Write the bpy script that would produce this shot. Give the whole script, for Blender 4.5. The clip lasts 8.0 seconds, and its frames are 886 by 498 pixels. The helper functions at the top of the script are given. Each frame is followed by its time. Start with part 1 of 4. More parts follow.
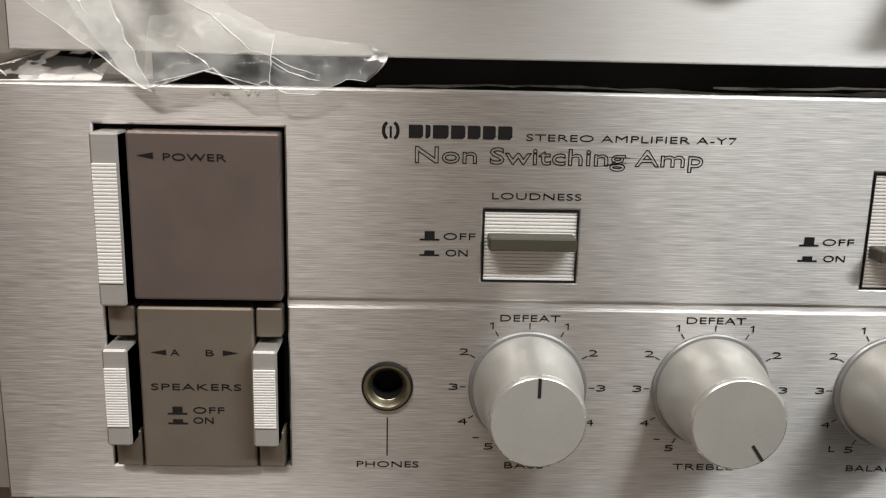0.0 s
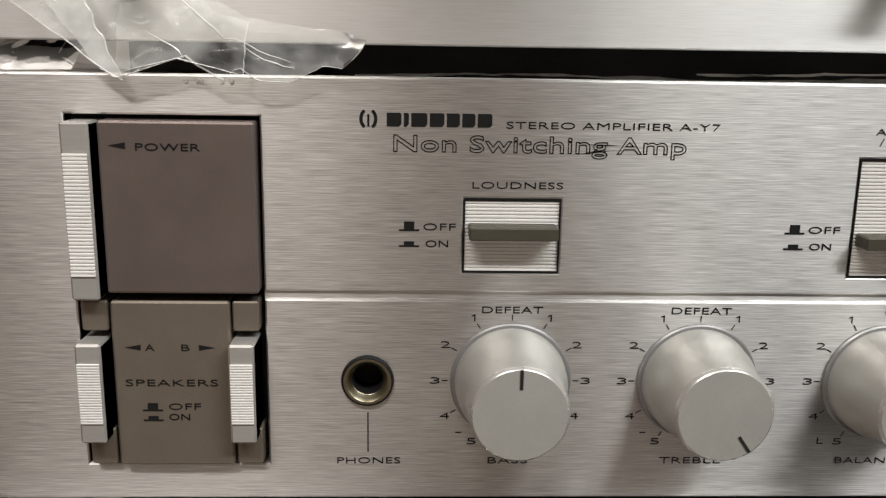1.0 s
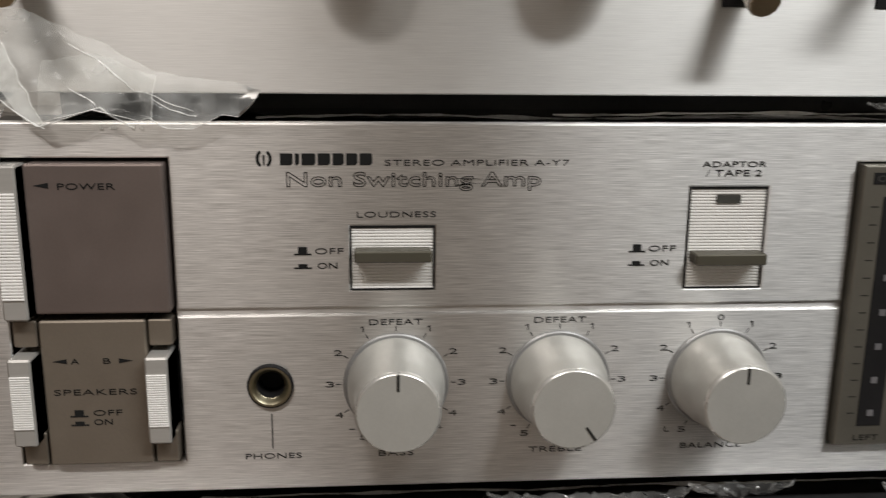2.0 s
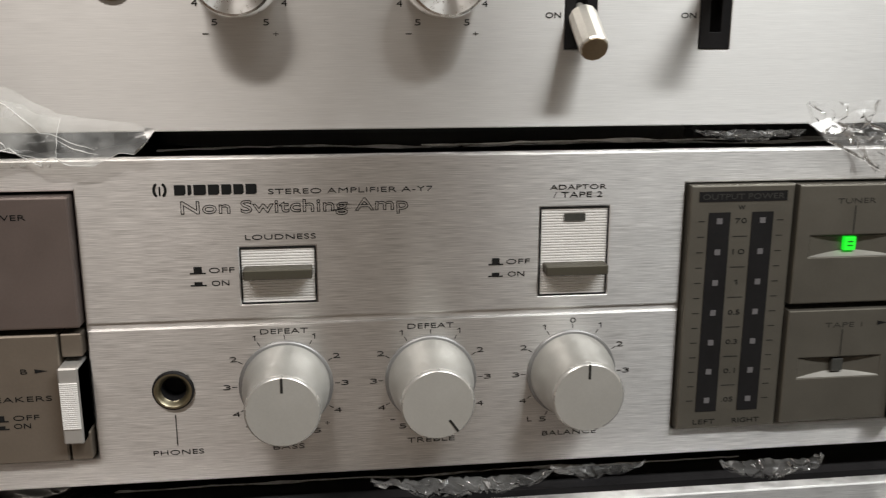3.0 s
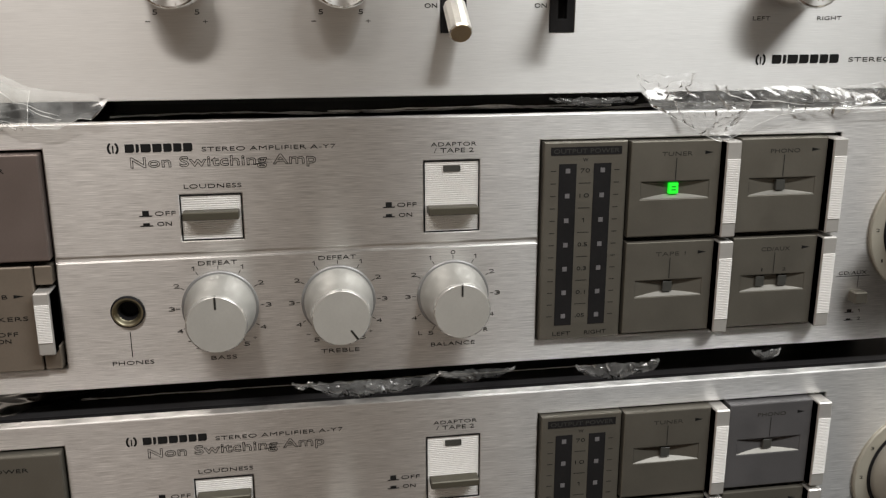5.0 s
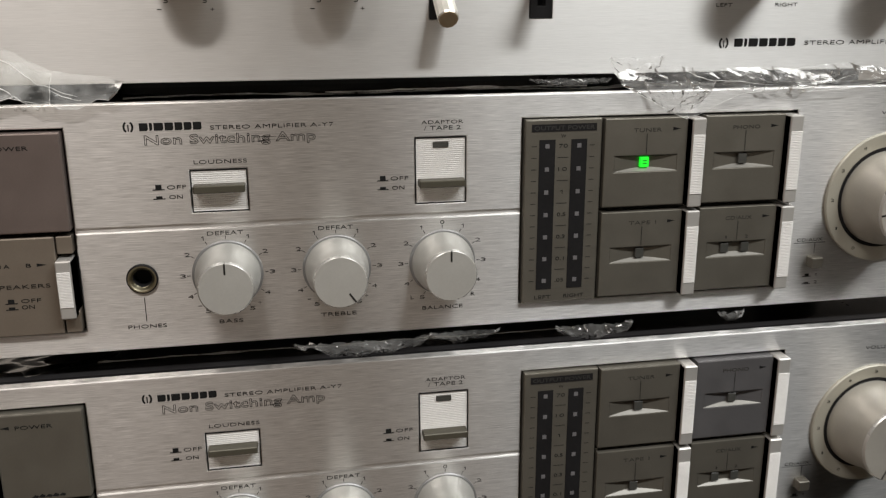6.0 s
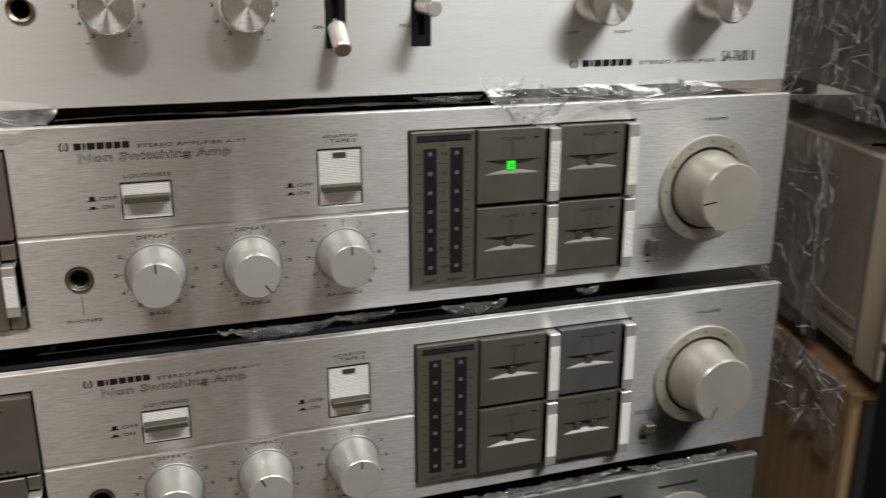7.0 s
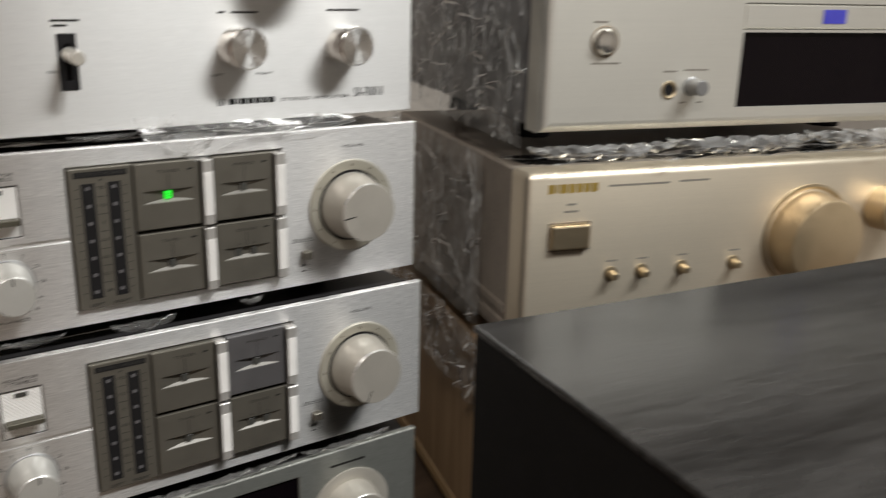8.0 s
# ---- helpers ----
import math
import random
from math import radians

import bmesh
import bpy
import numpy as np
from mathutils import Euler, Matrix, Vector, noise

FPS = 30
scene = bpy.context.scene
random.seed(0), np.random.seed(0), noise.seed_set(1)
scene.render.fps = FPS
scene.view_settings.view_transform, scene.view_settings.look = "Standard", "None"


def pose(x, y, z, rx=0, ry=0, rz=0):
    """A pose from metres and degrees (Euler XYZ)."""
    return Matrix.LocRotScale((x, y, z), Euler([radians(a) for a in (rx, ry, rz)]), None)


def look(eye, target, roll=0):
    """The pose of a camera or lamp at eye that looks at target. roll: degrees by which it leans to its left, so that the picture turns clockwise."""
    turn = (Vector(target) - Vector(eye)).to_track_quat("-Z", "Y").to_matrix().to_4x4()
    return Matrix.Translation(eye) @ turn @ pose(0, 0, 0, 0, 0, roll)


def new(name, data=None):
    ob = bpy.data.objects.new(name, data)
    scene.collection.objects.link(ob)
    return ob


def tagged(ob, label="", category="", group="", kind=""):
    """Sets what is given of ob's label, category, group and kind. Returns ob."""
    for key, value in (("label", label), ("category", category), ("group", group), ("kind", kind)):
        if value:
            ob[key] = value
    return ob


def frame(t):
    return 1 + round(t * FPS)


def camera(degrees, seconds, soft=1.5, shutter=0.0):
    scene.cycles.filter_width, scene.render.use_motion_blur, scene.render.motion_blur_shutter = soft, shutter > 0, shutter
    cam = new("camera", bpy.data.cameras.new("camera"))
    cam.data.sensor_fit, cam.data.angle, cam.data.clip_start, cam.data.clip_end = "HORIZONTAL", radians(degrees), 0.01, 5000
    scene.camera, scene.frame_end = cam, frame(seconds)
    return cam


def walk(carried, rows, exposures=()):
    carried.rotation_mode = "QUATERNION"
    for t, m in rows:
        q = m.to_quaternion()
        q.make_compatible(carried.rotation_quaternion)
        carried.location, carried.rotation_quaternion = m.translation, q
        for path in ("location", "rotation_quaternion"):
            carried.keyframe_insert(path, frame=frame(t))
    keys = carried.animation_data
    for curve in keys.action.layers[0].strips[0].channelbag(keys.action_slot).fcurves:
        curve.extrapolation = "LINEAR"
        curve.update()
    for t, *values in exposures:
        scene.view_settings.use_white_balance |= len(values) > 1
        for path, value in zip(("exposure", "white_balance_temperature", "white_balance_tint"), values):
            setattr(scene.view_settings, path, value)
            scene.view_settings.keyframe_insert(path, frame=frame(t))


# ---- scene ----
cam = camera(53.05, 8.0, soft=1.2, shutter=0.4)
PATH = [
    (0, (0.08780, -0.17845, 1.09870), (0.09593, 0.11365, 1.03081), 1.25),
    (0.5, (0.08846, -0.17623, 1.09651), (0.09568, 0.11606, 1.02935), 0.90),
    (1, (0.09046, -0.17583, 1.09523), (0.10112, 0.11654, 1.02887), 0.93),
    (1.5, (0.09387, -0.18755, 1.11115), (0.11141, 0.10404, 1.04283), 0.77),
    (2, (0.10650, -0.20205, 1.10698), (0.12966, 0.08934, 1.03951), 0.56),
    (2.2, (0.11237, -0.20798, 1.11144), (0.13796, 0.08272, 1.04188), 0.46),
    (3.5, (0.13538, -0.24350, 1.12220), (0.17437, 0.04555, 1.05196), -0.27),
    (4, (0.14229, -0.25829, 1.12674), (0.18623, 0.02989, 1.05587), -0.36),
    (4.5, (0.14117, -0.27759, 1.12433), (0.18722, 0.00914, 1.04905), -0.18),
    (6, (0.13245, -0.31812, 1.12449), (0.18490, -0.03450, 1.04198), -0.22),
    (6.5, (0.12421, -0.34022, 1.13519), (0.18848, -0.06009, 1.04919), -0.16),
    (6.8, (0.11924, -0.35807, 1.14193), (0.19603, -0.08203, 1.05302), -0.11),
    (7, (0.11745, -0.37084, 1.14678), (0.20553, -0.09833, 1.05743), 0.06),
    (7.2, (0.11833, -0.38331, 1.15236), (0.21960, -0.11560, 1.06249), 0.40),
    (7.5, (0.12239, -0.40304, 1.16071), (0.24976, -0.14783, 1.06774), 1.45),
    (7.8, (0.12826, -0.42570, 1.16708), (0.27742, -0.18222, 1.07504), 1.83),
    (8, (0.13260, -0.44128, 1.17105), (0.29730, -0.20629, 1.08356), 1.40),
]
walk(cam, [(t, look(eye, target, roll)) for t, eye, target, roll in PATH],
     exposures=[(0.0, 0.09), (1.0, 0.05), (2.0, -0.12), (4.5, -0.04), (6.5, -0.05), (7.0, -0.09), (7.5, 0.16), (8.0, 0.12)])

# ---- light: a closed room with two tube lamps under the ceiling ----
world = bpy.data.worlds.new("world")
world.use_nodes = True
world.node_tree.nodes["Background"].inputs[0].default_value = (0.9, 0.95, 1.0, 1)
world.node_tree.nodes["Background"].inputs[1].default_value = 0.02
scene.world = world


def ceiling_lamp(x, y, z, sx, sy, watts, tint):
    data = bpy.data.lights.new("ceiling_lamp", "AREA")
    data.shape, data.size, data.size_y, data.energy, data.color = "RECTANGLE", sx, sy, watts, tint
    lamp = new("ceiling_lamp", data)
    lamp.matrix_world = pose(x, y, z)
    return lamp


ceiling_lamp(1.06, -0.98, 2.36, 1.12, 0.16, 36.5, (0.96, 0.975, 0.965))
ceiling_lamp(-0.38, -0.98, 2.36, 0.70, 0.16, 19.0, (1.0, 0.945, 0.89))

MM = 0.001


# ---- materials ----
def material(name, color, rough, metal=0.0, **more):
    m = bpy.data.materials.new(name)
    m.use_nodes = True
    b = m.node_tree.nodes["Principled BSDF"]
    b.inputs["Base Color"].default_value = (*color, 1)
    b.inputs["Roughness"].default_value = rough
    b.inputs["Metallic"].default_value = metal
    for key, value in more.items():
        b.inputs[key.replace("_", " ")].default_value = value
    return m


def link(m, a, out, b, into):
    m.node_tree.links.new(a.outputs[out], b.inputs[into])


def node(m, kind, **settings):
    n = m.node_tree.nodes.new(kind)
    for key, value in settings.items():
        if key in n.inputs:
            n.inputs[key].default_value = value
        else:
            setattr(n, key, value)
    return n


def noise_of(m, stretch, scale, detail=3.0, rough=0.6):
    """A noise over the object's own metres, stretched by three factors."""
    co = node(m, "ShaderNodeTexCoord")
    mp = node(m, "ShaderNodeMapping")
    mp.inputs["Scale"].default_value = stretch
    n = node(m, "ShaderNodeTexNoise")
    n.inputs["Scale"].default_value = scale
    n.inputs["Detail"].default_value = detail
    n.inputs["Roughness"].default_value = rough
    link(m, co, "Object", mp, "Vector")
    link(m, mp, "Vector", n, "Vector")
    return n


def ramp(m, source, low, high, at=(0.3, 0.7)):
    r = node(m, "ShaderNodeMapRange")
    r.inputs["From Min"].default_value, r.inputs["From Max"].default_value = at
    r.inputs["To Min"].default_value, r.inputs["To Max"].default_value = low, high
    link(m, source, "Fac", r, "Value")
    return r


def tinted(m, color, facs):
    """The base colour times the product of several value nodes."""
    b = m.node_tree.nodes["Principled BSDF"]
    last = facs[0]
    for f in facs[1:]:
        mul = node(m, "ShaderNodeMath", operation="MULTIPLY")
        m.node_tree.links.new(last.outputs[0], mul.inputs[0])
        m.node_tree.links.new(f.outputs[0], mul.inputs[1])
        last = mul
    mix = node(m, "ShaderNodeVectorMath", operation="SCALE")
    mix.inputs[0].default_value = color
    m.node_tree.links.new(last.outputs[0], mix.inputs["Scale"])
    m.node_tree.links.new(mix.outputs[0], b.inputs["Base Color"])


def brushed(name, color, rough, metal=1.0, aniso=0.88, streak=0.18, grain=1.0, turn=0.25):
    """Brushed metal, its fine lines along x."""
    m = material(name, color, rough, metal)
    b = m.node_tree.nodes["Principled BSDF"]
    fine = noise_of(m, (130 * grain, 130 * grain, 6500 * grain), 1.0, 2.0, 0.6)
    mid = noise_of(m, (9, 9, 420), 1.0, 2.0)
    wide = noise_of(m, (7, 7, 9), 1.0, 3.0)
    tinted(m, color, [ramp(m, fine, 1 - streak, 1 + streak), ramp(m, noise_of(m, (30, 30, 2600), 1.0, 2.0), 1 - 0.3 * streak, 1 + 0.3 * streak), ramp(m, mid, 0.985, 1.015), ramp(m, wide, 0.965, 1.03)])
    r = ramp(m, fine, rough * 0.9, rough * 1.1)
    link(m, r, 0, b, "Roughness")
    b.inputs["Anisotropic"].default_value = aniso
    b.inputs["Anisotropic Rotation"].default_value = turn
    tan = node(m, "ShaderNodeTangent", direction_type="UV_MAP")
    link(m, tan, 0, b, "Tangent")
    bump = node(m, "ShaderNodeBump")
    bump.inputs["Strength"].default_value = 0.05
    bump.inputs["Distance"].default_value = 0.0001
    link(m, fine, "Fac", bump, "Height")
    link(m, bump, 0, b, "Normal")
    return m


def plain(name, color, rough, metal=0.0, speck=300.0, vary=0.06, bumpy=0.05, **more):
    """A plain surface with grain at two scales."""
    m = material(name, color, rough, metal, **more)
    b = m.node_tree.nodes["Principled BSDF"]
    fine, wide = noise_of(m, (1, 1, 1), speck, 4.0), noise_of(m, (1, 1, 1), speck / 18, 3.0)
    tinted(m, color, [ramp(m, fine, 1 - vary, 1 + vary), ramp(m, wide, 1 - vary, 1 + vary)])
    link(m, ramp(m, wide, rough * 0.85, rough * 1.15), 0, b, "Roughness")
    bump = node(m, "ShaderNodeBump")
    bump.inputs["Strength"].default_value = bumpy
    bump.inputs["Distance"].default_value = 0.0005
    link(m, fine, "Fac", bump, "Height")
    link(m, bump, 0, b, "Normal")
    return m


def turned(name, color, rough):
    """Lathe-turned metal: fine rings about the y axis through the object's origin."""
    m = material(name, color, rough, 1.0)
    b = m.node_tree.nodes["Principled BSDF"]
    b.inputs["Anisotropic"].default_value = 0.95
    b.inputs["Anisotropic Rotation"].default_value = 0.25
    tan = node(m, "ShaderNodeTangent", direction_type="RADIAL", axis="Y")
    link(m, tan, 0, b, "Tangent")
    n = noise_of(m, (1, 1, 1), 900, 2.0)
    link(m, ramp(m, n, rough * 0.8, rough * 1.2), 0, b, "Roughness")
    return m


def wood(name, dark, light, rough, grain):
    """Wood with its grain along the third axis of `grain`'s smallest stretch."""
    m = material(name, light, rough)
    b = m.node_tree.nodes["Principled BSDF"]
    n, w = noise_of(m, grain, 1.0, 5.0, 0.6), noise_of(m, tuple(g * 0.2 for g in grain), 1.0, 2.0)
    r = node(m, "ShaderNodeValToRGB")
    r.color_ramp.elements[0].color, r.color_ramp.elements[1].color = (*dark, 1), (*light, 1)
    r.color_ramp.elements[0].position, r.color_ramp.elements[1].position = 0.35, 0.68
    add = node(m, "ShaderNodeMath", operation="MULTIPLY_ADD")
    add.inputs[1].default_value = 0.5
    link(m, w, "Fac", add, 0)
    half = node(m, "ShaderNodeMath", operation="MULTIPLY")
    half.inputs[1].default_value = 0.5
    link(m, n, "Fac", half, 0)
    link(m, half, 0, add, 2)
    link(m, add, 0, r, "Fac")
    link(m, r, "Color", b, "Base Color")
    bump = node(m, "ShaderNodeBump")
    bump.inputs["Strength"].default_value = 0.25
    bump.inputs["Distance"].default_value = 0.0004
    link(m, n, "Fac", bump, "Height")
    link(m, bump, 0, b, "Normal")
    return m


def film_material(name, haze, gloss, tint):
    """Thin clear wrapping film: see-through, with a little haze and a strong gloss."""
    m = bpy.data.materials.new(name)
    m.use_nodes = True
    nodes = m.node_tree.nodes
    nodes.clear()
    out = nodes.new("ShaderNodeOutputMaterial")
    clear, white, shine = nodes.new("ShaderNodeBsdfTransparent"), nodes.new("ShaderNodeBsdfDiffuse"), nodes.new("ShaderNodeBsdfGlossy")
    clear.inputs[0].default_value = (*tint, 1)
    white.inputs[0].default_value = (0.85, 0.85, 0.83, 1)
    shine.inputs["Roughness"].default_value = 0.11
    a, b = nodes.new("ShaderNodeMixShader"), nodes.new("ShaderNodeMixShader")
    n = noise_of(m, (1, 1, 1), 70, 4.0)
    link(m, ramp(m, n, haze * 0.2, haze * 2.0), 0, a, 0)
    m.node_tree.links.new(clear.outputs[0], a.inputs[1])
    m.node_tree.links.new(white.outputs[0], a.inputs[2])
    fres = nodes.new("ShaderNodeLayerWeight")
    fres.inputs[0].default_value = gloss
    m.node_tree.links.new(fres.outputs["Fresnel"], b.inputs[0])
    m.node_tree.links.new(a.outputs[0], b.inputs[1])
    m.node_tree.links.new(shine.outputs[0], b.inputs[2])
    m.node_tree.links.new(b.outputs[0], out.inputs[0])
    return m


PANEL = brushed("silver_panel", (0.66, 0.645, 0.63), 0.36, aniso=0.95, streak=0.25)
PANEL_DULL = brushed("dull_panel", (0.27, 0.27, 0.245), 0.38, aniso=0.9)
PANEL_TOP = brushed("bright_panel", (0.70, 0.69, 0.675), 0.44, streak=0.07)
CAP = plain("dark_cap", (0.205, 0.165, 0.15), 0.42, 0.6, 1800, 0.03, 0.03)
CAP_BLUE = plain("blue_cap", (0.172, 0.168, 0.172), 0.42, 0.6, 1800, 0.03, 0.03)
CAP_TAN = plain("tan_cap", (0.25, 0.212, 0.172), 0.42, 0.6, 1800, 0.03, 0.03)
CAP_OLIVE = plain("olive_cap", (0.166, 0.155, 0.130), 0.42, 0.6, 1800, 0.03, 0.03)
GRIP = brushed("grip_metal", (0.50, 0.485, 0.46), 0.38, metal=0.5, aniso=0.4, streak=0.04)
RIB = plain("rib_metal", (0.95, 0.94, 0.92), 0.40, 0.25, 900, 0.03)
KNOB = plain("satin_knob", (0.52, 0.515, 0.485), 0.40, 0.45, 1500, 0.03, 0.03)
KNOB_WARM = plain("cream_knob", (0.48, 0.455, 0.405), 0.42, 0.45, 1500, 0.03, 0.03)
EDGE = plain("polished_edge", (0.86, 0.85, 0.82), 0.18, 1.0, 1500, 0.02, 0.02)
SKIRT = plain("skirt_metal", (0.30, 0.30, 0.30), 0.42, 0.6, 1500, 0.03, 0.03)
RIM = plain("satin_rim", (0.68, 0.67, 0.64), 0.28, 0.6, 1500, 0.02, 0.02)
TURNED = turned("turned_metal", (0.72, 0.71, 0.69), 0.32)
OLIVE = plain("olive_key", (0.085, 0.078, 0.058), 0.42, 0.35, 1500, 0.04, 0.03)
BLACK = plain("black_plastic", (0.012, 0.0115, 0.012), 0.6, 0.0, 900, 0.1, Specular_IOR_Level=0.15)
CASE = plain("black_case", (0.026, 0.025, 0.026), 0.32, 0.0, 700, 0.15, 0.1)
INK = plain("dark_ink", (0.014, 0.014, 0.014), 0.6, 0.0, 2000, 0.1, 0.02, Specular_IOR_Level=0.1)
FAINT = plain("faded_ink", (0.026, 0.025, 0.023), 0.6, 0.0, 2000, 0.1, 0.02, Specular_IOR_Level=0.1)
SOFT_INK = plain("soft_ink", (0.045, 0.042, 0.037), 0.6, 0.0, 2000, 0.1, 0.02, Specular_IOR_Level=0.1)
PALE = plain("pale_ink", (0.030, 0.029, 0.026), 0.6, 0.0, 2000, 0.1, 0.02)
BRASS = plain("brass_ring", (0.36, 0.325, 0.23), 0.33, 1.0, 900, 0.06)
LAMP_OFF = plain("lamp_off", (0.055, 0.055, 0.05), 0.3, 0.0, 900, 0.1)
SEGMENT = plain("meter_segment", (0.14, 0.135, 0.14), 0.35, 0.0, 2000, 0.05)
CHAMPAGNE = brushed("champagne_panel", (0.80, 0.715, 0.575), 0.42, metal=0.8, aniso=0.6, streak=0.04)
# Champagne with shade put into its colour, for the button surrounds.
CHAMPAGNE_SHADED = plain("champagne_shaded", (0.30, 0.25, 0.19), 0.5, 0.4, 800, 0.06)
PRINT = plain("grey_print", (0.22, 0.20, 0.17), 0.6, 0.0, 2000, 0.1, 0.02)
BRASSY = plain("yellow_gold", (0.72, 0.50, 0.13), 0.35, 0.7, 1200, 0.04)
GOLD = plain("gold_metal", (0.56, 0.46, 0.31), 0.36, 0.9, 1200, 0.05)
PEARL = brushed("pearl_panel", (0.70, 0.68, 0.62), 0.42, metal=0.75, aniso=0.5, streak=0.03)
GREY_CASE = plain("grey_case", (0.20, 0.195, 0.20), 0.42, 0.1, 600, 0.12, 0.08)
BROWN_CASE = plain("brown_case", (0.36, 0.31, 0.26), 0.45, 0.1, 600, 0.12, 0.08)
GLASS_DARK = plain("dark_window", (0.004, 0.0025, 0.0035), 0.08, 0.0, 500, 0.1, 0.0, Specular_IOR_Level=0.2)
BLUE = plain("blue_badge", (0.06, 0.06, 0.45), 0.4, 0.0, 900, 0.1)
WALNUT = wood("walnut_side", (0.24, 0.15, 0.08), (0.44, 0.30, 0.17), 0.5, (90, 90, 6))
OAK = wood("oak_trim", (0.34, 0.22, 0.10), (0.55, 0.38, 0.2), 0.45, (6, 6, 90))
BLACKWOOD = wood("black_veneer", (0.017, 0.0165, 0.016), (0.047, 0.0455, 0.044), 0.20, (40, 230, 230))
# Box sides, darker than the top: their shade is put into the colour.
SHADED_SIDE = plain("shaded_black_side", (0.007, 0.0065, 0.0065), 0.7, 0.0, 400, 0.2, Specular_IOR_Level=0.15)
TABLE = wood("table_wood", (0.07, 0.045, 0.03), (0.14, 0.09, 0.055), 0.5, (5, 60, 60))
WALL = plain("wall_paint", (0.62, 0.58, 0.53), 0.85, 0.0, 60, 0.05)
WARM_WALL = plain("warm_wall", (0.36, 0.25, 0.20), 0.85, 0.0, 60, 0.06)
CEILING = plain("ceiling_paint", (0.78, 0.77, 0.75), 0.9, 0.0, 60, 0.04)
FLOOR = wood("floor_wood", (0.10, 0.07, 0.045), (0.22, 0.15, 0.09), 0.5, (5, 40, 40))
FILM = film_material("clear_film", 0.17, 0.12, (0.97, 0.97, 0.96))
FILM_THIN = film_material("thin_film", 0.09, 0.16, (0.97, 0.97, 0.97))
# Paler than the key: light on the upturned lip is put into its colour.
LIT_LIP = plain("lit_lip", (0.30, 0.29, 0.265), 0.40, 0.4, 1500, 0.03, 0.03)
LAMP_MARK = plain("lamp_mark", (0.01, 0.12, 0.01), 0.4, 0.0, 900, 0.1)
GREEN = bpy.data.materials.new("green_lamp")
GREEN.use_nodes = True
GREEN.node_tree.nodes["Principled BSDF"].inputs["Base Color"].default_value = (0.02, 0.3, 0.02, 1)
GREEN.node_tree.nodes["Principled BSDF"].inputs["Emission Color"].default_value = (0.01, 1.0, 0.03, 1)
GREEN.node_tree.nodes["Principled BSDF"].inputs["Emission Strength"].default_value = 0.85


# ---- building helpers (lengths in millimetres, x right, y away from the viewer, z up) ----
def thing(name, label, category, at, group="", turn=0.0):
    ob = new(name)
    ob.empty_display_size = 0.02
    ob.matrix_world = pose(*at, 0, 0, turn)
    return tagged(ob, label, category, group)


def part(name, bm, mat, parent, label="", at=(0, 0, 0), smooth=False):
    """One mesh object under a thing or a part; bm in millimetres about `at`."""
    uv = bm.loops.layers.uv.new("UVMap")
    for f in bm.faces:
        f.smooth = smooth
        for l in f.loops:  # u runs along x, the way of the brushing
            l[uv].uv = (l.vert.co.x * MM, (l.vert.co.z + 0.35 * l.vert.co.y) * MM)
    bmesh.ops.scale(bm, vec=(MM, MM, MM), verts=bm.verts)
    me = bpy.data.meshes.new(name)
    bm.to_mesh(me)
    bm.free()
    me.materials.append(mat)
    if smooth:
        me.set_sharp_from_angle(angle=radians(35))
    ob = new(name, me)
    ob.location = Vector(at) * MM
    if parent:
        ob.parent = parent
    if label:
        ob["label"] = label
    return ob


def box(x0, x1, y0, y1, z0, z1, bevel=0.0, bm=None, steps=1):
    bm = bm or bmesh.new()
    made = bmesh.ops.create_cube(bm, size=1.0)["verts"]
    for v in made:
        v.co = Vector(((x0 + x1) / 2 + v.co.x * (x1 - x0), (y0 + y1) / 2 + v.co.y * (y1 - y0), (z0 + z1) / 2 + v.co.z * (z1 - z0)))
    if bevel:
        edges = {e for v in made for e in v.link_edges}
        bmesh.ops.bevel(bm, geom=list(edges), offset=bevel, segments=steps, affect="EDGES", profile=0.5)
    return bm


def lathe(profile, seg=56, bm=None):
    """Turns (radius, y) pairs about the y axis."""
    bm = bm or bmesh.new()
    rings = []
    for r, y in profile:
        if r < 1e-6:
            rings.append([bm.verts.new((0, y, 0))])
        else:
            rings.append([bm.verts.new((r * math.sin(2 * math.pi * k / seg), y, r * math.cos(2 * math.pi * k / seg))) for k in range(seg)])
    for a, b in zip(rings, rings[1:]):
        for k in range(seg):
            p, q = a[k % len(a)], a[(k + 1) % len(a)]
            s, r = b[k % len(b)], b[(k + 1) % len(b)]
            some = [v for i, v in enumerate((p, q, r, s)) if v not in (p, q, r, s)[:i]]
            if len(some) > 2:
                bm.faces.new(some)
    bmesh.ops.recalc_face_normals(bm, faces=bm.faces)
    return bm


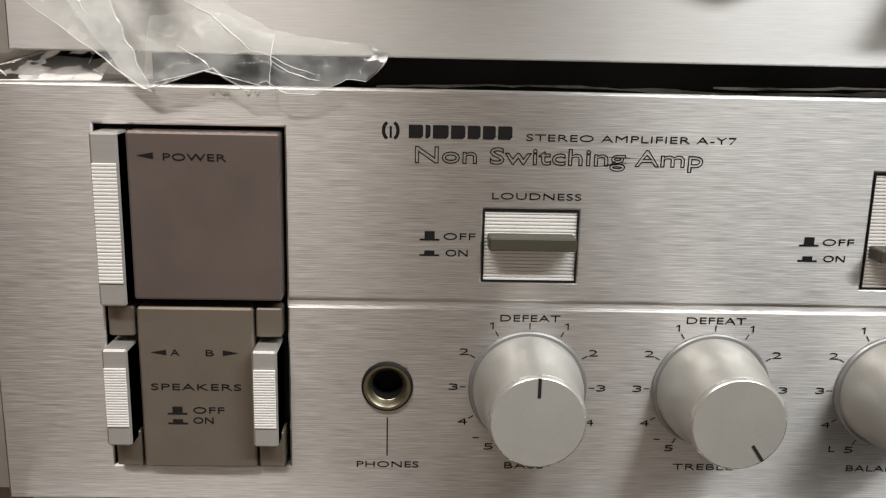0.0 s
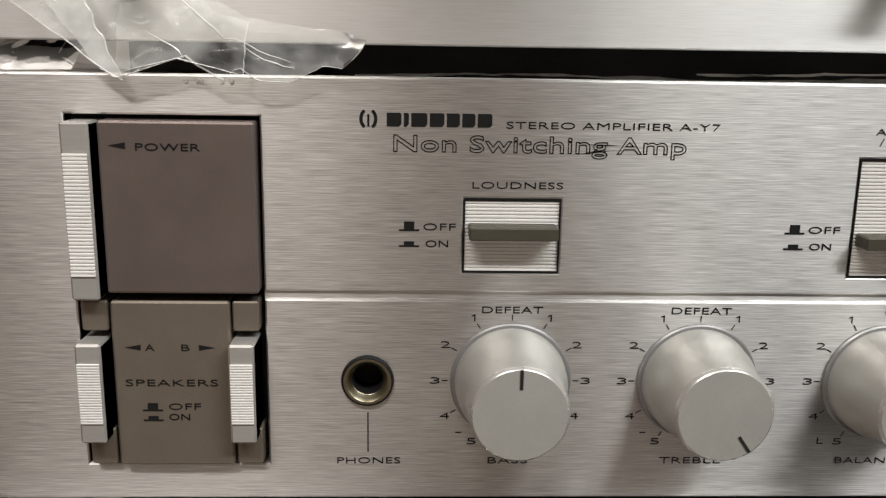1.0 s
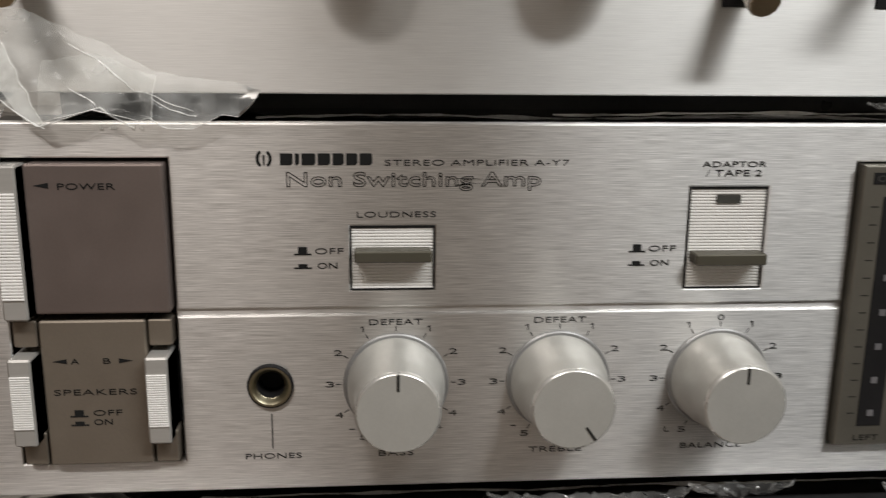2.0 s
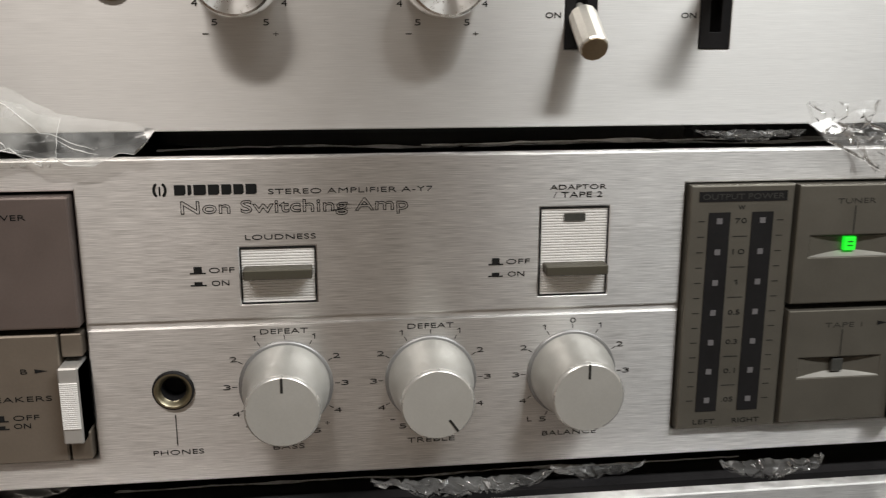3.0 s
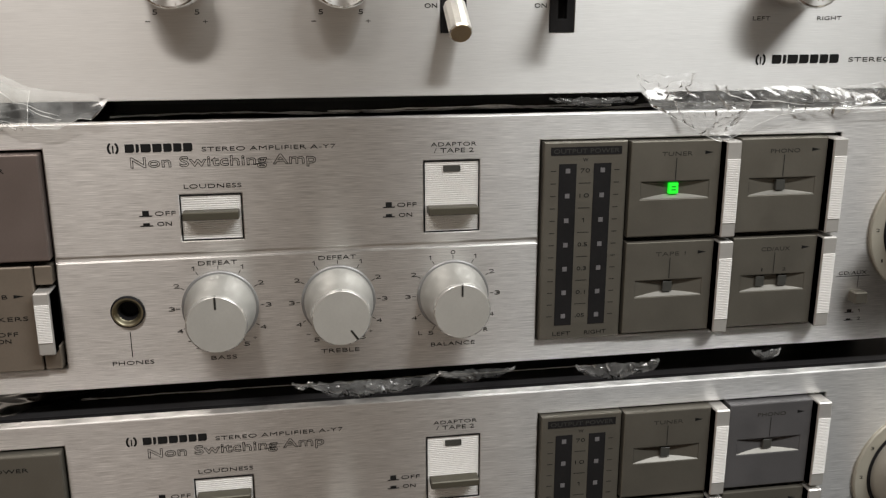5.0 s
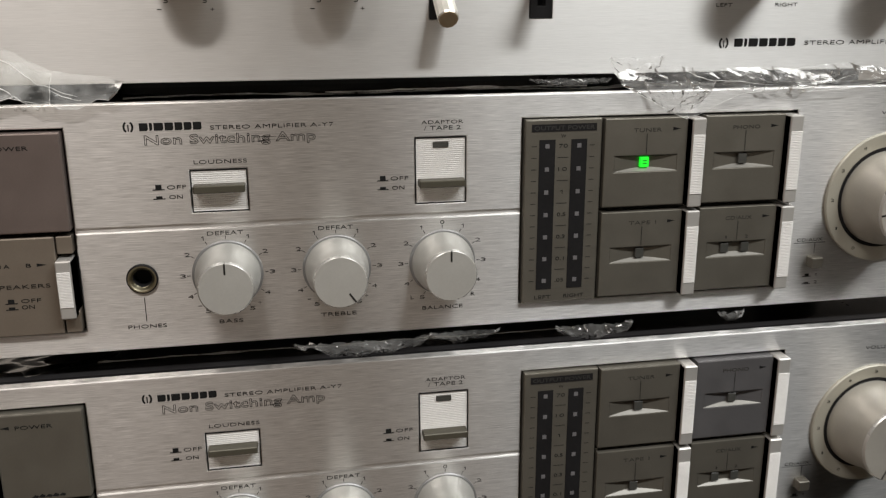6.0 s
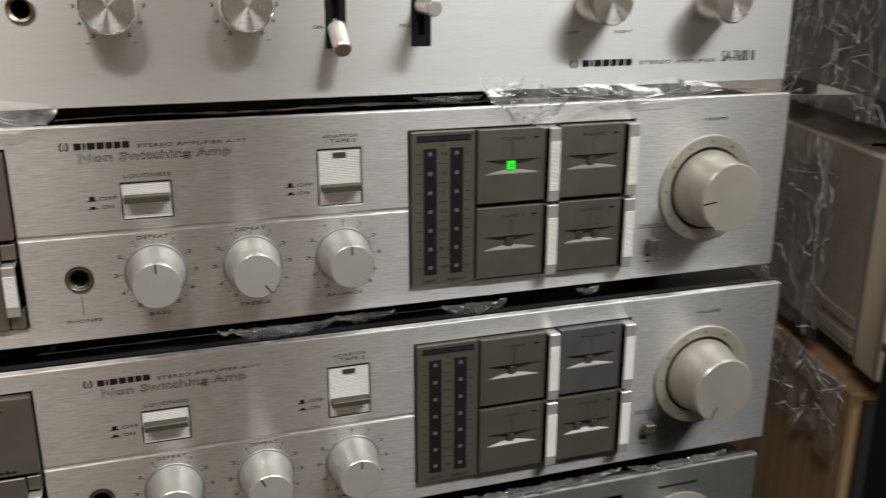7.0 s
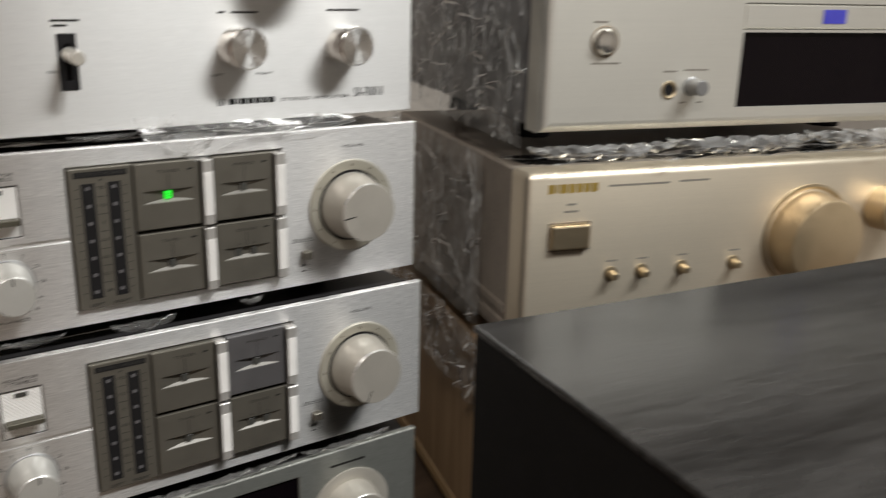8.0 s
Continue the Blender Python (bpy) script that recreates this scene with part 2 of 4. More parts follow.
def plate(x0, x1, z0, z1, y, thick, holes, bevel=0.35, rounded=0.0):
    """A plate with rectangular openings through it and slightly broken edges."""
    bm = bmesh.new()
    xs = sorted({x0, x1, *(v for h in holes for v in h[:2])})
    zs = sorted({z0, z1, *(v for h in holes for v in h[2:])})
    grid = {(i, k): bm.verts.new((x, y, z)) for i, x in enumerate(xs) for k, z in enumerate(zs)}
    for i in range(len(xs) - 1):
        for k in range(len(zs) - 1):
            cx, cz = (xs[i] + xs[i + 1]) / 2, (zs[k] + zs[k + 1]) / 2
            if not any(h[0] < cx < h[1] and h[2] < cz < h[3] for h in holes):
                bm.faces.new((grid[i, k], grid[i + 1, k], grid[i + 1, k + 1], grid[i, k + 1]))
    for v in [v for v in bm.verts if not v.link_faces]:
        bm.verts.remove(v)
    rim = [e for e in bm.edges if len(e.link_faces) == 1]
    walls = bmesh.ops.extrude_edge_only(bm, edges=rim)["geom"]
    for v in walls:
        if isinstance(v, bmesh.types.BMVert):
            v.co.y += thick
    bmesh.ops.recalc_face_normals(bm, faces=bm.faces)
    if rounded:  # the outer edge alone
        edges = [e for e in bm.edges if len(e.link_faces) == 2 and all(abs(v.co.y - y) < 1e-6 for v in e.verts)
                 and any(all(abs(v.co[n] - side) < 1e-6 for v in e.verts) for n, side in ((0, x0), (0, x1), (2, z0), (2, z1)))]
        bmesh.ops.bevel(bm, geom=edges, offset=rounded, segments=5, affect="EDGES", profile=0.5)
    if bevel:
        edges = [e for e in bm.edges if len(e.link_faces) == 2 and e.calc_face_angle(0) > 1.0 and all(abs(v.co.y - y) < 1e-6 for v in e.verts)]
        bmesh.ops.bevel(bm, geom=edges, offset=bevel, segments=2, affect="EDGES", profile=0.5)
    return bm


def ribs(x0, x1, y, z0, z1, pitch, deep):
    """A sheet of fine horizontal ridges."""
    bm = bmesh.new()
    n = max(2, round((z1 - z0) / pitch))
    rows = []
    for k in range(n):
        a = z0 + (z1 - z0) * k / n
        p = (z1 - z0) / n
        for dz, dy in ((0.0, deep), (0.14, 0.0), (0.56, 0.0), (0.72, deep)):
            rows.append((bm.verts.new((x0, y + dy, a + dz * p)), bm.verts.new((x1, y + dy, a + dz * p))))
    for a, b in zip(rows, rows[1:]):
        bm.faces.new((a[0], a[1], b[1], b[0]))
    return bm


def text_loops(words):
    """The closed outlines of words in the built-in font, as lists of (x, z)."""
    curve = bpy.data.curves.new("caption", "FONT")
    curve.body, curve.resolution_u, curve.fill_mode = words, 3, "NONE"
    ob = bpy.data.objects.new("caption", curve)
    scene.collection.objects.link(ob)
    bpy.context.view_layer.update()
    me = bpy.data.meshes.new_from_object(ob)
    bpy.data.objects.remove(ob)
    bpy.data.curves.remove(curve)
    follow = {}
    for e in me.edges:
        for a, b in (e.vertices, reversed(e.vertices)):
            follow.setdefault(a, []).append(b)
    spots = [(v.co.x, v.co.y) for v in me.vertices]
    bpy.data.meshes.remove(me)
    loops, used = [], set()
    for start in sorted(follow):
        if start in used:
            continue
        loop, at = [], start
        while at is not None and at not in used:
            used.add(at)
            loop.append(spots[at])
            ahead = [n for n in follow[at] if n not in used]
            at = ahead[0] if ahead else None
        if len(loop) > 2:
            loops.append(loop)
    return loops


def area_of(loop):
    return sum(a[0] * b[1] - b[0] * a[1] for a, b in zip(loop, loop[1:] + loop[:1])) / 2


def inside(p, loop):
    odd = False
    for (xa, za), (xb, zb) in zip(loop, loop[1:] + loop[:1]):
        if (za > p[1]) != (zb > p[1]) and p[0] < xa + (xb - xa) * (p[1] - za) / (zb - za):
            odd = not odd
    return odd


STEM = max(x for x, z in text_loops("I")[0]) - min(x for x, z in text_loops("I")[0])


def letters(words, cx, cz, w, h, y, bm=None, heavy=0.2, outline=0.0):
    """Flat wide lettering that fills a box w by h about (cx, cz) on the plane y; its strokes are all `heavy` times h."""
    loops = text_loops(words)
    xs, zs = [p[0] for loop in loops for p in loop], [p[1] for loop in loops for p in loop]
    kx, kz = w / max(1e-6, max(xs) - min(xs)), h / max(1e-6, max(zs) - min(zs))
    mx, mz = (max(xs) + min(xs)) / 2, (max(zs) + min(zs)) / 2
    stroke = heavy * h
    ox, oz = (stroke - STEM * kx) / 2, (stroke - STEM * kz) / 2
    kx, kz = kx * (1 - 2 * ox / w), kz * (1 - 2 * oz / h)
    if words in "+-" or len(words) == 1 and words.isdigit():
        ox, oz = max(ox, -0.3 * STEM * kx), max(min(oz, 0.06), -0.3 * STEM * kz)
    made = bpy.data.curves.new("caption", "CURVE")
    made.dimensions, made.fill_mode = "2D", "BOTH"
    if outline:
        made.fill_mode, made.bevel_depth, made.bevel_resolution = "NONE", outline, 0
    for loop in loops:
        nest = sum(inside(loop[0], other) for other in loops if other is not loop)
        ring = loop if (area_of(loop) > 0) == (nest % 2 == 0) else loop[::-1]
        ring = [p for p, q in zip(ring, ring[1:] + ring[:1]) if math.dist(p, q) > 1e-5]
        n = len(ring)
        if n < 3:
            continue
        spline = made.splines.new("POLY")
        spline.points.add(n - 1)
        spline.use_cyclic_u = True
        for i, (x, z) in enumerate(ring):
            (xa, za), (xb, zb) = ring[i - 1], ring[(i + 1) % n]
            one = Vector((z - za, xa - x)).normalized()
            two = Vector((zb - z, x - xb)).normalized()
            way = one + two
            way = way / max(0.5, 1 + one.dot(two)) if way.length > 1e-6 else one
            spline.points[i].co = ((x - mx) * kx + ox * way.x, (z - mz) * kz + oz * way.y, 0, 1)
    ob = bpy.data.objects.new("caption", made)
    scene.collection.objects.link(ob)
    bpy.context.view_layer.update()
    me = bpy.data.meshes.new_from_object(ob)
    bpy.data.objects.remove(ob)
    bpy.data.curves.remove(made)
    for v in me.vertices:
        v.co = Vector((cx + v.co.x, y - abs(v.co.z) * 0.4, cz + v.co.y))
    bm = bm or bmesh.new()
    bm.from_mesh(me)
    bpy.data.meshes.remove(me)
    return bm


def flat(points, y, bm=None):
    bm = bm or bmesh.new()
    bm.faces.new([bm.verts.new((x, y, z)) for x, z in points])
    return bm


def bar(x0, x1, z0, z1, y, bm=None):
    return flat([(x0, z0), (x1, z0), (x1, z1), (x0, z1)], y, bm)


def caption(parent, words, cx, cz, w, h, y, mat=None, **more):
    return part("caption", letters(words, cx, cz, w, h, y, **more), mat or INK, parent)


def arrow(x_tip, x_base, z, h, y):
    return flat(sorted([(x_tip, z), (x_base, z - h / 2), (x_base, z + h / 2)], key=lambda p: math.atan2(p[1] - z, p[0] - (x_tip + x_base) / 2)), y)


def push_icon(x, z, tall, y, k=1.0):
    """The sign for a key that stands out or is pressed: a block on a line."""
    bm = bar(x, x + 4.1 * k, z, z + 0.38 * k, y)
    bar(x + 1.0 * k, x + 3.1 * k, z + 0.38 * k, z + (0.38 + tall) * k, y, bm)
    return bm


def knob_profile(r_low, r_cap, depth, skirt=0.9):
    return [(r_low + 0.1, 0), (r_low + 0.1, -skirt), (r_low, -skirt - 0.5),
            (r_low - 0.10 * (r_low - r_cap), -skirt - 0.20 * depth), (r_low - 0.34 * (r_low - r_cap), -skirt - 0.32 * depth),
            (r_low - 0.72 * (r_low - r_cap), -skirt - 0.43 * depth), (r_cap + 0.15, -0.60 * depth), (r_cap, -0.67 * depth), (r_cap, -0.955 * depth)]


def control_knob(parent, x, z, y, r_skirt, r_low, r_cap, depth, angle, mat, name="knob", mark=3.6, mark_mat=None, skirt_deep=0.9):
    """A satin knob with a skirt, a bright bevelled edge and a pointer notch."""
    k = part(name, lathe(knob_profile(r_low, r_cap, depth)), mat, parent, at=(x, y, z), smooth=True)
    part("skirt", lathe([(0, 0.02), (r_skirt, 0.02), (r_skirt, -skirt_deep * 0.7), (r_skirt - 0.3, -skirt_deep), (r_low - 0.3, -skirt_deep)]), SKIRT, k, smooth=True)
    part("rim", lathe([(r_cap, -0.955 * depth), (r_cap - 0.25, -0.985 * depth), (r_cap - 0.6, -depth)]), RIM, k, smooth=True)
    part("face", lathe([(r_cap - 0.6, -depth), (r_cap * 0.55, -depth - 0.05), (0, -depth - 0.05)]), mat, k, smooth=True)
    p = part("pointer", box(-0.32, 0.32, -depth - 0.17, -depth - 0.02, r_cap - 0.9 - mark, r_cap - 0.5), mark_mat or FAINT, k)
    p.rotation_euler = (0, radians(angle), 0)
    return k


def grip(parent, x0, x1, z0, z1, front, back, r0, r1, pitch=0.62, name="switch_lever"):
    """A bar-shaped switch lever with a finely ribbed middle."""
    g = part(name, box(x0, x1, front, back, z0, z1, 0.45), GRIP, parent, "satin metal switch lever with a ribbed white face")
    part("ribbing", ribs(x0 + 0.35, x1 - 0.35, front - 0.34, r0, r1, pitch, 0.3), RIB, g)
    return g


def scoop(x0, x1, z0, z1, y, deep, first=0, last=3):
    """The hollow floor of a lamp slot: deepest in the middle, with a lip that faces up."""
    bm = bmesh.new()
    rows = []
    for n in range(4):
        row = []
        for i in range(13):
            u = i / 12
            k = 0.06 + 0.94 * (1 - abs(2 * u - 1) ** 1.5)
            v = (1.0, 1 - 0.14 * k, 0.25 * k, 0.0)[n]
            d = (0.0, 1.0, 1.0, 0.0)[n]
            row.append(bm.verts.new((x0 + (x1 - x0) * u, y + deep * d * k, z0 + (z1 - z0) * v)))
        rows.append(row)
    for a, b in zip(rows[first:last], rows[first + 1:last + 1]):
        for i in range(12):
            bm.faces.new((b[i], b[i + 1], a[i + 1], a[i]))
    for v in [v for v in bm.verts if not v.link_faces]:
        bm.verts.remove(v)
    return bm


def figure_one(cx, cz, h, y, bm):
    bar(cx, cx + 0.19 * h, cz - h / 2, cz + h / 2, y, bm)
    flat([(cx - 0.36 * h, cz + 0.16 * h), (cx, cz + 0.28 * h), (cx, cz + 0.5 * h), (cx - 0.36 * h, cz + 0.32 * h)], y, bm)
    return bm


def dial_marks(words, r_tick, r_num, h, y):
    """Ticks and figures round a knob; words: (degrees clockwise from the top, text or '')."""
    bm = bmesh.new()
    for deg, word in words:
        s, c = math.sin(radians(deg)), math.cos(radians(deg))
        a, b, w = r_tick, r_tick + 1.3, 0.12
        if word != "+" and word != "-":
            flat([(a * s - w * c, a * c + w * s), (b * s - w * c, b * c + w * s), (b * s + w * c, b * c - w * s), (a * s + w * c, a * c - w * s)], y, bm)
        if word == "1":
            figure_one(r_num * s, r_num * c, h, y, bm)
        elif word:
            ww = {"-": 1.3, "+": 1.3}.get(word, 2.0)
            letters(word, r_num * s, r_num * c, ww, 0.28 if word == "-" else 1.05 if word == "+" else h, y, bm)
    return bm


# ---- the room ----
def slab(name, x0, x1, y0, y1, z0, z1, mat, label):
    ob = part(name, box(x0 * 1000, x1 * 1000, y0 * 1000, y1 * 1000, z0 * 1000, z1 * 1000), mat, None)
    return tagged(ob, label, name.split("_")[0], kind="structure")


slab("floor", -2.2, 2.6, -3.0, 1.3, -0.1, 0.0, FLOOR, "worn brown wooden floor of a storeroom")
slab("ceiling", -2.2, 2.6, -3.0, 1.3, 2.45, 2.55, CEILING, "plain white painted ceiling")
slab("wall_north", -2.2, 2.6, 1.3, 1.4, 0.0, 2.45, WALL, "plain beige wall behind the stacks")
slab("wall_south", -2.2, 2.6, -3.1, -3.0, 0.0, 2.45, WALL, "plain beige wall opposite the stacks")
# Unseen wall, tinted to give the reddish reflection of a person standing there.
slab("wall_west", -2.3, -2.2, -3.0, 1.3, 0.0, 2.45, WARM_WALL, "unseen wall, tinted reddish brown for a warm reflection")
slab("wall_east", 2.6, 2.7, -3.0, 1.3, 0.0, 2.45, WALL, "plain beige wall at the side")

TABLE_TOP = 0.67
table = thing("table", "long dark wooden table that carries the stacks", "table", (0, 0, 0))
part("tabletop", box(-500, 1400, -560, 620, 630, 670, 3), TABLE, table)
for lx in (-450, 1350):
    for ly in (-510, 570):
        part("leg", box(lx - 30, lx + 30, ly - 30, ly + 30, 0, 630, 2), TABLE, table)


# ---- the silver amplifier with the ribbed switches ----
INKY = -0.10


RING = plain("ring_metal", (0.40, 0.38, 0.32), 0.42, 0.3, 1500, 0.03, 0.03)


def function_key(amp, x0, z0, word, lit, mat, lamps=1):
    """A square input key with a scooped slot, its lamp and its word."""
    w, h, y = 33.0, 34.0, -3.6
    sx0, sx1, sz0, sz1 = 4.2, 29.2, 13.6, 19.6
    key = part("input_key", plate(x0, x0 + w, z0, z0 + h, y, 6.0, [(x0 + sx0, x0 + sx1, z0 + sz0, z0 + sz1)], 0.4), mat, amp)
    slot = part("lamp_slot", scoop(x0 + sx0, x0 + sx1, z0 + sz0, z0 + sz1, y + 0.05, 1.9, 0, 2), mat, key)
    part("slot_lip", scoop(x0 + sx0, x0 + sx1, z0 + sz0, z0 + sz1, y + 0.05, 1.9, 2, 3), LIT_LIP, slot)
    for i in range(lamps):
        cx = x0 + w / 2 + (0 if lamps == 1 else (-4.4, 4.4)[i])
        part("lamp", box(cx - 1.75, cx + 1.75, y + 0.5, y + 2.6, z0 + sz0 + 1.5, z0 + sz1 - 0.6, 0.2), GREEN if lit else LAMP_OFF, slot, "glowing green lamp" if lit else "")
        if lit:
            for dz in (-0.55, 0.55):
                part("lamp_mark", box(cx - 0.8, cx + 0.8, y + 0.38, y + 0.55, z0 + sz0 + 3.5 + dz - 0.16, z0 + sz0 + 3.5 + dz + 0.16), LAMP_MARK, slot)
        if lamps == 2:
            caption(key, "12"[i], cx, z0 + 21.6, 0.5 if i == 0 else 1.3, 1.2, y + INKY, FAINT)
    caption(key, word, x0 + 16.8, z0 + 29.4, 11.2, 1.5, y + INKY, SOFT_INK)
    part("line", bar(x0 + 16.5, x0 + 16.8, z0 + 20.2, z0 + 28.0, y + INKY), FAINT, key)
    part("arrow", arrow(x0 + 30.2, x0 + 27.0, z0 + 29.6, 1.3, y + INKY), INK, key)
    return key


def key_window(amp, x0, x1, z0, z1, key_z, dot):
    """A sunken ribbed window with a bar-shaped push key."""
    part("ribbed_plate", ribs(x0, x1, 0.3, z0, z1, 0.74, 0.42), RIB, amp, "finely ribbed white metal plate")
    part("window_frame", plate(x0 - 0.28, x1 + 0.28, z0 - 0.28, z1 + 0.28, -0.04, 1.0, [(x0 + 0.02, x1 - 0.02, z0 + 0.02, z1 - 0.02)], 0), BLACK, amp)
    key = part("push_key", box(x0 + 0.7, x1 - 0.6, -4.6, 1.4, key_z, key_z + 2.7, 0.3), OLIVE, amp, "olive grey bar-shaped push key")
    if dot:
        part("indicator", box((x0 + x1) / 2 - 2.9, (x0 + x1) / 2 + 2.9, -0.05, 1.2, z1 - 3.6, z1 - 1.7), LAMP_OFF, amp)
    return key


def emblem(parent, x, z, k, y):
    """Maker's sign as plain shapes: two brackets about a bar, then seven blocks."""
    bm = bmesh.new()
    for side in (-1, 1):
        pts = [(x + side * (0.55 + 1.25 * math.sin(a)) * k, z + 1.9 * k * math.cos(a)) for a in (0.25 + i * 0.33 for i in range(9))]
        inner = [(x + side * (0.35 + 0.75 * math.sin(a)) * k, z + 1.35 * k * math.cos(a)) for a in (0.25 + i * 0.33 for i in range(9))]
        for i in range(8):
            quad = [pts[i], pts[i + 1], inner[i + 1], inner[i]]
            flat(quad if side > 0 else quad[::-1], y, bm)
    bar(x - 0.22 * k, x + 0.22 * k, z - 1.5 * k, z + 0.9 * k, y, bm)
    bmesh.ops.recalc_face_normals(bm, faces=bm.faces)
    return part("emblem", bm, INK, parent)


def blocks(parent, x0, x1, z, h, y, mat, widths):
    """A maker's word as plain blocks."""
    total = sum(widths) + 0.16 * (len(widths) - 1)
    at = x0
    for w in widths:
        b = at + w / total * (x1 - x0)
        c = h * 0.18
        bm = bmesh.new()
        flat([(at, z - h / 2), (b - c, z - h / 2), (b, z - h / 2 + c), (b, z + h / 2 - c * 0.6), (b - c * 0.6, z + h / 2), (at, z + h / 2)], y, bm)
        part("maker_block", bm, mat, parent)
        at = b + 0.16 / total * (x1 - x0)


def stereo_amplifier(name, at, label, lit, angles, vol_angle, turn=0.0, odd_key=False):
    amp = thing(name, label, "amplifier", at, "stacked amplifiers", turn)
    W, H = 420.0, 89.5
    holes = [(23.4, 61.1, 8.2, 81.6), (222.0, 333.7, 8.2, 80.6), (101.55, 121.15, 50.45, 65.75), (181.65, 200.65, 49.95, 74.65),
             (78.3, 85.9, 23.2, 30.8), (61.1, 222.0, 44.6, 46.2), (358.0, 395.2, 25.2, 62.4)]
    part("front_panel", plate(0, W, 0, H, 0, 4.0, holes, 0.45), PANEL, amp, "brushed silver aluminium front panel")
    part("groove", box(61.1, 222.0, 0.7, 3.0, 44.5, 46.3), PANEL, amp)
    part("case", box(2, W - 2, 12.0, 330, 4, 86, 1.0), CASE, amp, "black metal case wrapped in film")
    part("chassis_front", box(3, W - 3, 6.0, 12.0, 2, 87.0), BLACK, amp)
    part("recess_back", box(22.5, 62, 4.0, 6.0, 7, 83), BLACK, amp)
    part("recess_back", box(221, 335, 3.0, 6.0, 7, 82), LAMP_OFF, amp)
    for fx in (45, 375):
        for fy in (60, 290):
            part("foot", lathe([(0, 0), (13, 0), (14, -2), (14, -14.5), (0, -14.5)], 20), BLACK, amp, at=(fx, fy, 4)).rotation_euler = (radians(90), 0, 0)

    # power and speaker switches
    cap = part("power_cover", box(30.6, 60.5, -3.2, 4, 46.4, 80.7, 0.5, steps=2), CAP if lit else CAP_OLIVE, amp, "brownish grey satin metal cover")
    part("arrow", arrow(32.6, 35.9, 75.9, 1.3, -3.2 + INKY), INK, cap)
    caption(cap, "POWER", 44.0, 75.7, 12.4, 1.5, -3.2 + INKY)
    grip(amp, 24.2, 29.7, 45.4, 80.5, -5.2, 4, 50.3, 74.7, 0.72, "power_lever")
    sp = part("speaker_cover", box(30.6, 54.4, -2.6, 4, 9.0, 44.6, 0.4), CAP_TAN if lit else CAP_OLIVE, amp, "olive grey satin metal cover")
    part("arrow", arrow(33.0, 36.3, 34.9, 1.2, -2.6 + INKY), INK, sp)
    part("arrow", arrow(51.3, 48.0, 34.9, 1.2, -2.6 + INKY), INK, sp)
    caption(sp, "A", 38.1, 34.9, 1.9, 1.4, -2.6 + INKY)
    caption(sp, "B", 45.3, 34.9, 1.7, 1.4, -2.6 + INKY)
    caption(sp, "SPEAKERS", 42.2, 27.3, 18.8, 1.5, -2.6 + INKY)
    part("icon", push_icon(36.0, 21.1, 1.4, -2.6 + INKY), INK, sp)
    caption(sp, "OFF", 44.6, 22.1, 6.6, 1.5, -2.6 + INKY)
    part("icon", push_icon(36.0, 18.9, 0.75, -2.6 + INKY), INK, sp)
    caption(sp, "ON", 43.4, 19.8, 4.3, 1.5, -2.6 + INKY)
    for x0 in (24.6, 54.9):
        part("cover_end", box(x0, x0 + 5.3, -2.0, 4, 38.2, 44.5, 0.3), CAP_TAN if lit else CAP_OLIVE, amp)
        part("cover_end", box(x0, x0 + 5.3, -2.0, 4, 9.0, 17.0, 0.3), CAP_TAN if lit else CAP_OLIVE, amp)
        grip(amp, x0 - 0.4, x0 + 4.8, 15.4, 36.6, -6.2, 4, 19.8, 32.8, 0.56, "speaker_lever")

    # wear: scuffs on the worn unit, specks of dried glue on the other
    if lit:
        for gx in (47.2, 49.4, 50.2, 54.2, 56.0):
            part("glue_speck", lathe([(0.5, 0), (0.4, -0.3), (0, -0.4)], 8), FILM, amp, at=(gx, 0, 88.3))
    else:
        for i in range(5):
            sx = 40 + 2.3 * i
            part("scuff", flat([(sx, 48.0), (sx + 2.1, 47.7), (sx + 2.6, 48.5), (sx + 1.4, 49.0 + 0.3 * (i % 2))], -3.2 + INKY), INK, cap)

    # makers' line and the words on the upper half
    emblem(amp, 82.4, 81.4, 1.0, INKY)
    blocks(amp, 86.0, 106.8, 81.3, 2.7, INKY, INK, (1.0, 0.35, 1.1, 1.0, 0.9, 0.9, 1.0))
    caption(amp, "STEREO AMPLIFIER A-Y7", 131.0, 80.5, 42.8, 1.45, INKY)
    caption(amp, "Non Switching Amp", 116.6, 76.2, 58.4, 4.3, INKY, outline=0.105, heavy=0.16)
    caption(amp, "LOUDNESS", 112.3, 68.5, 18.3, 1.45, INKY)
    caption(amp, "ADAPTOR", 191.8, 80.1, 15.6, 1.4, INKY)
    caption(amp, "/ TAPE 2", 191.8, 78.0, 13.6, 1.6, INKY)
    for x in (88.5, 167.5):
        part("icon", push_icon(x, 59.0, 1.6, INKY), INK, amp)
        part("icon", push_icon(x, 55.7, 0.8, INKY), INK, amp)
        caption(amp, "OFF", x + 8.2, 59.9, 6.6, 1.5, INKY)
        caption(amp, "ON", x + 7.7, 56.4, 4.6, 1.5, INKY)
    key_window(amp, 101.8, 120.9, 50.7, 65.5, 58.0, False)
    key_window(amp, 181.9, 200.4, 50.2, 74.4, 56.6, True)

    # headphone socket
    jack = part("phone_socket", lathe([(5.5, 0.0), (5.5, -0.7), (5.1, -1.1), (4.5, -1.1), (3.9, -0.5), (3.6, 0.2), (3.35, 0.4)], 40), BRASS, amp, "dark brass headphone socket", at=(82.1, 0, 27.0), smooth=True)
    part("washer", lathe([(5.55, -0.05), (5.5, -0.75), (5.15, -1.13), (5.0, -1.13)], 40), BLACK, jack)
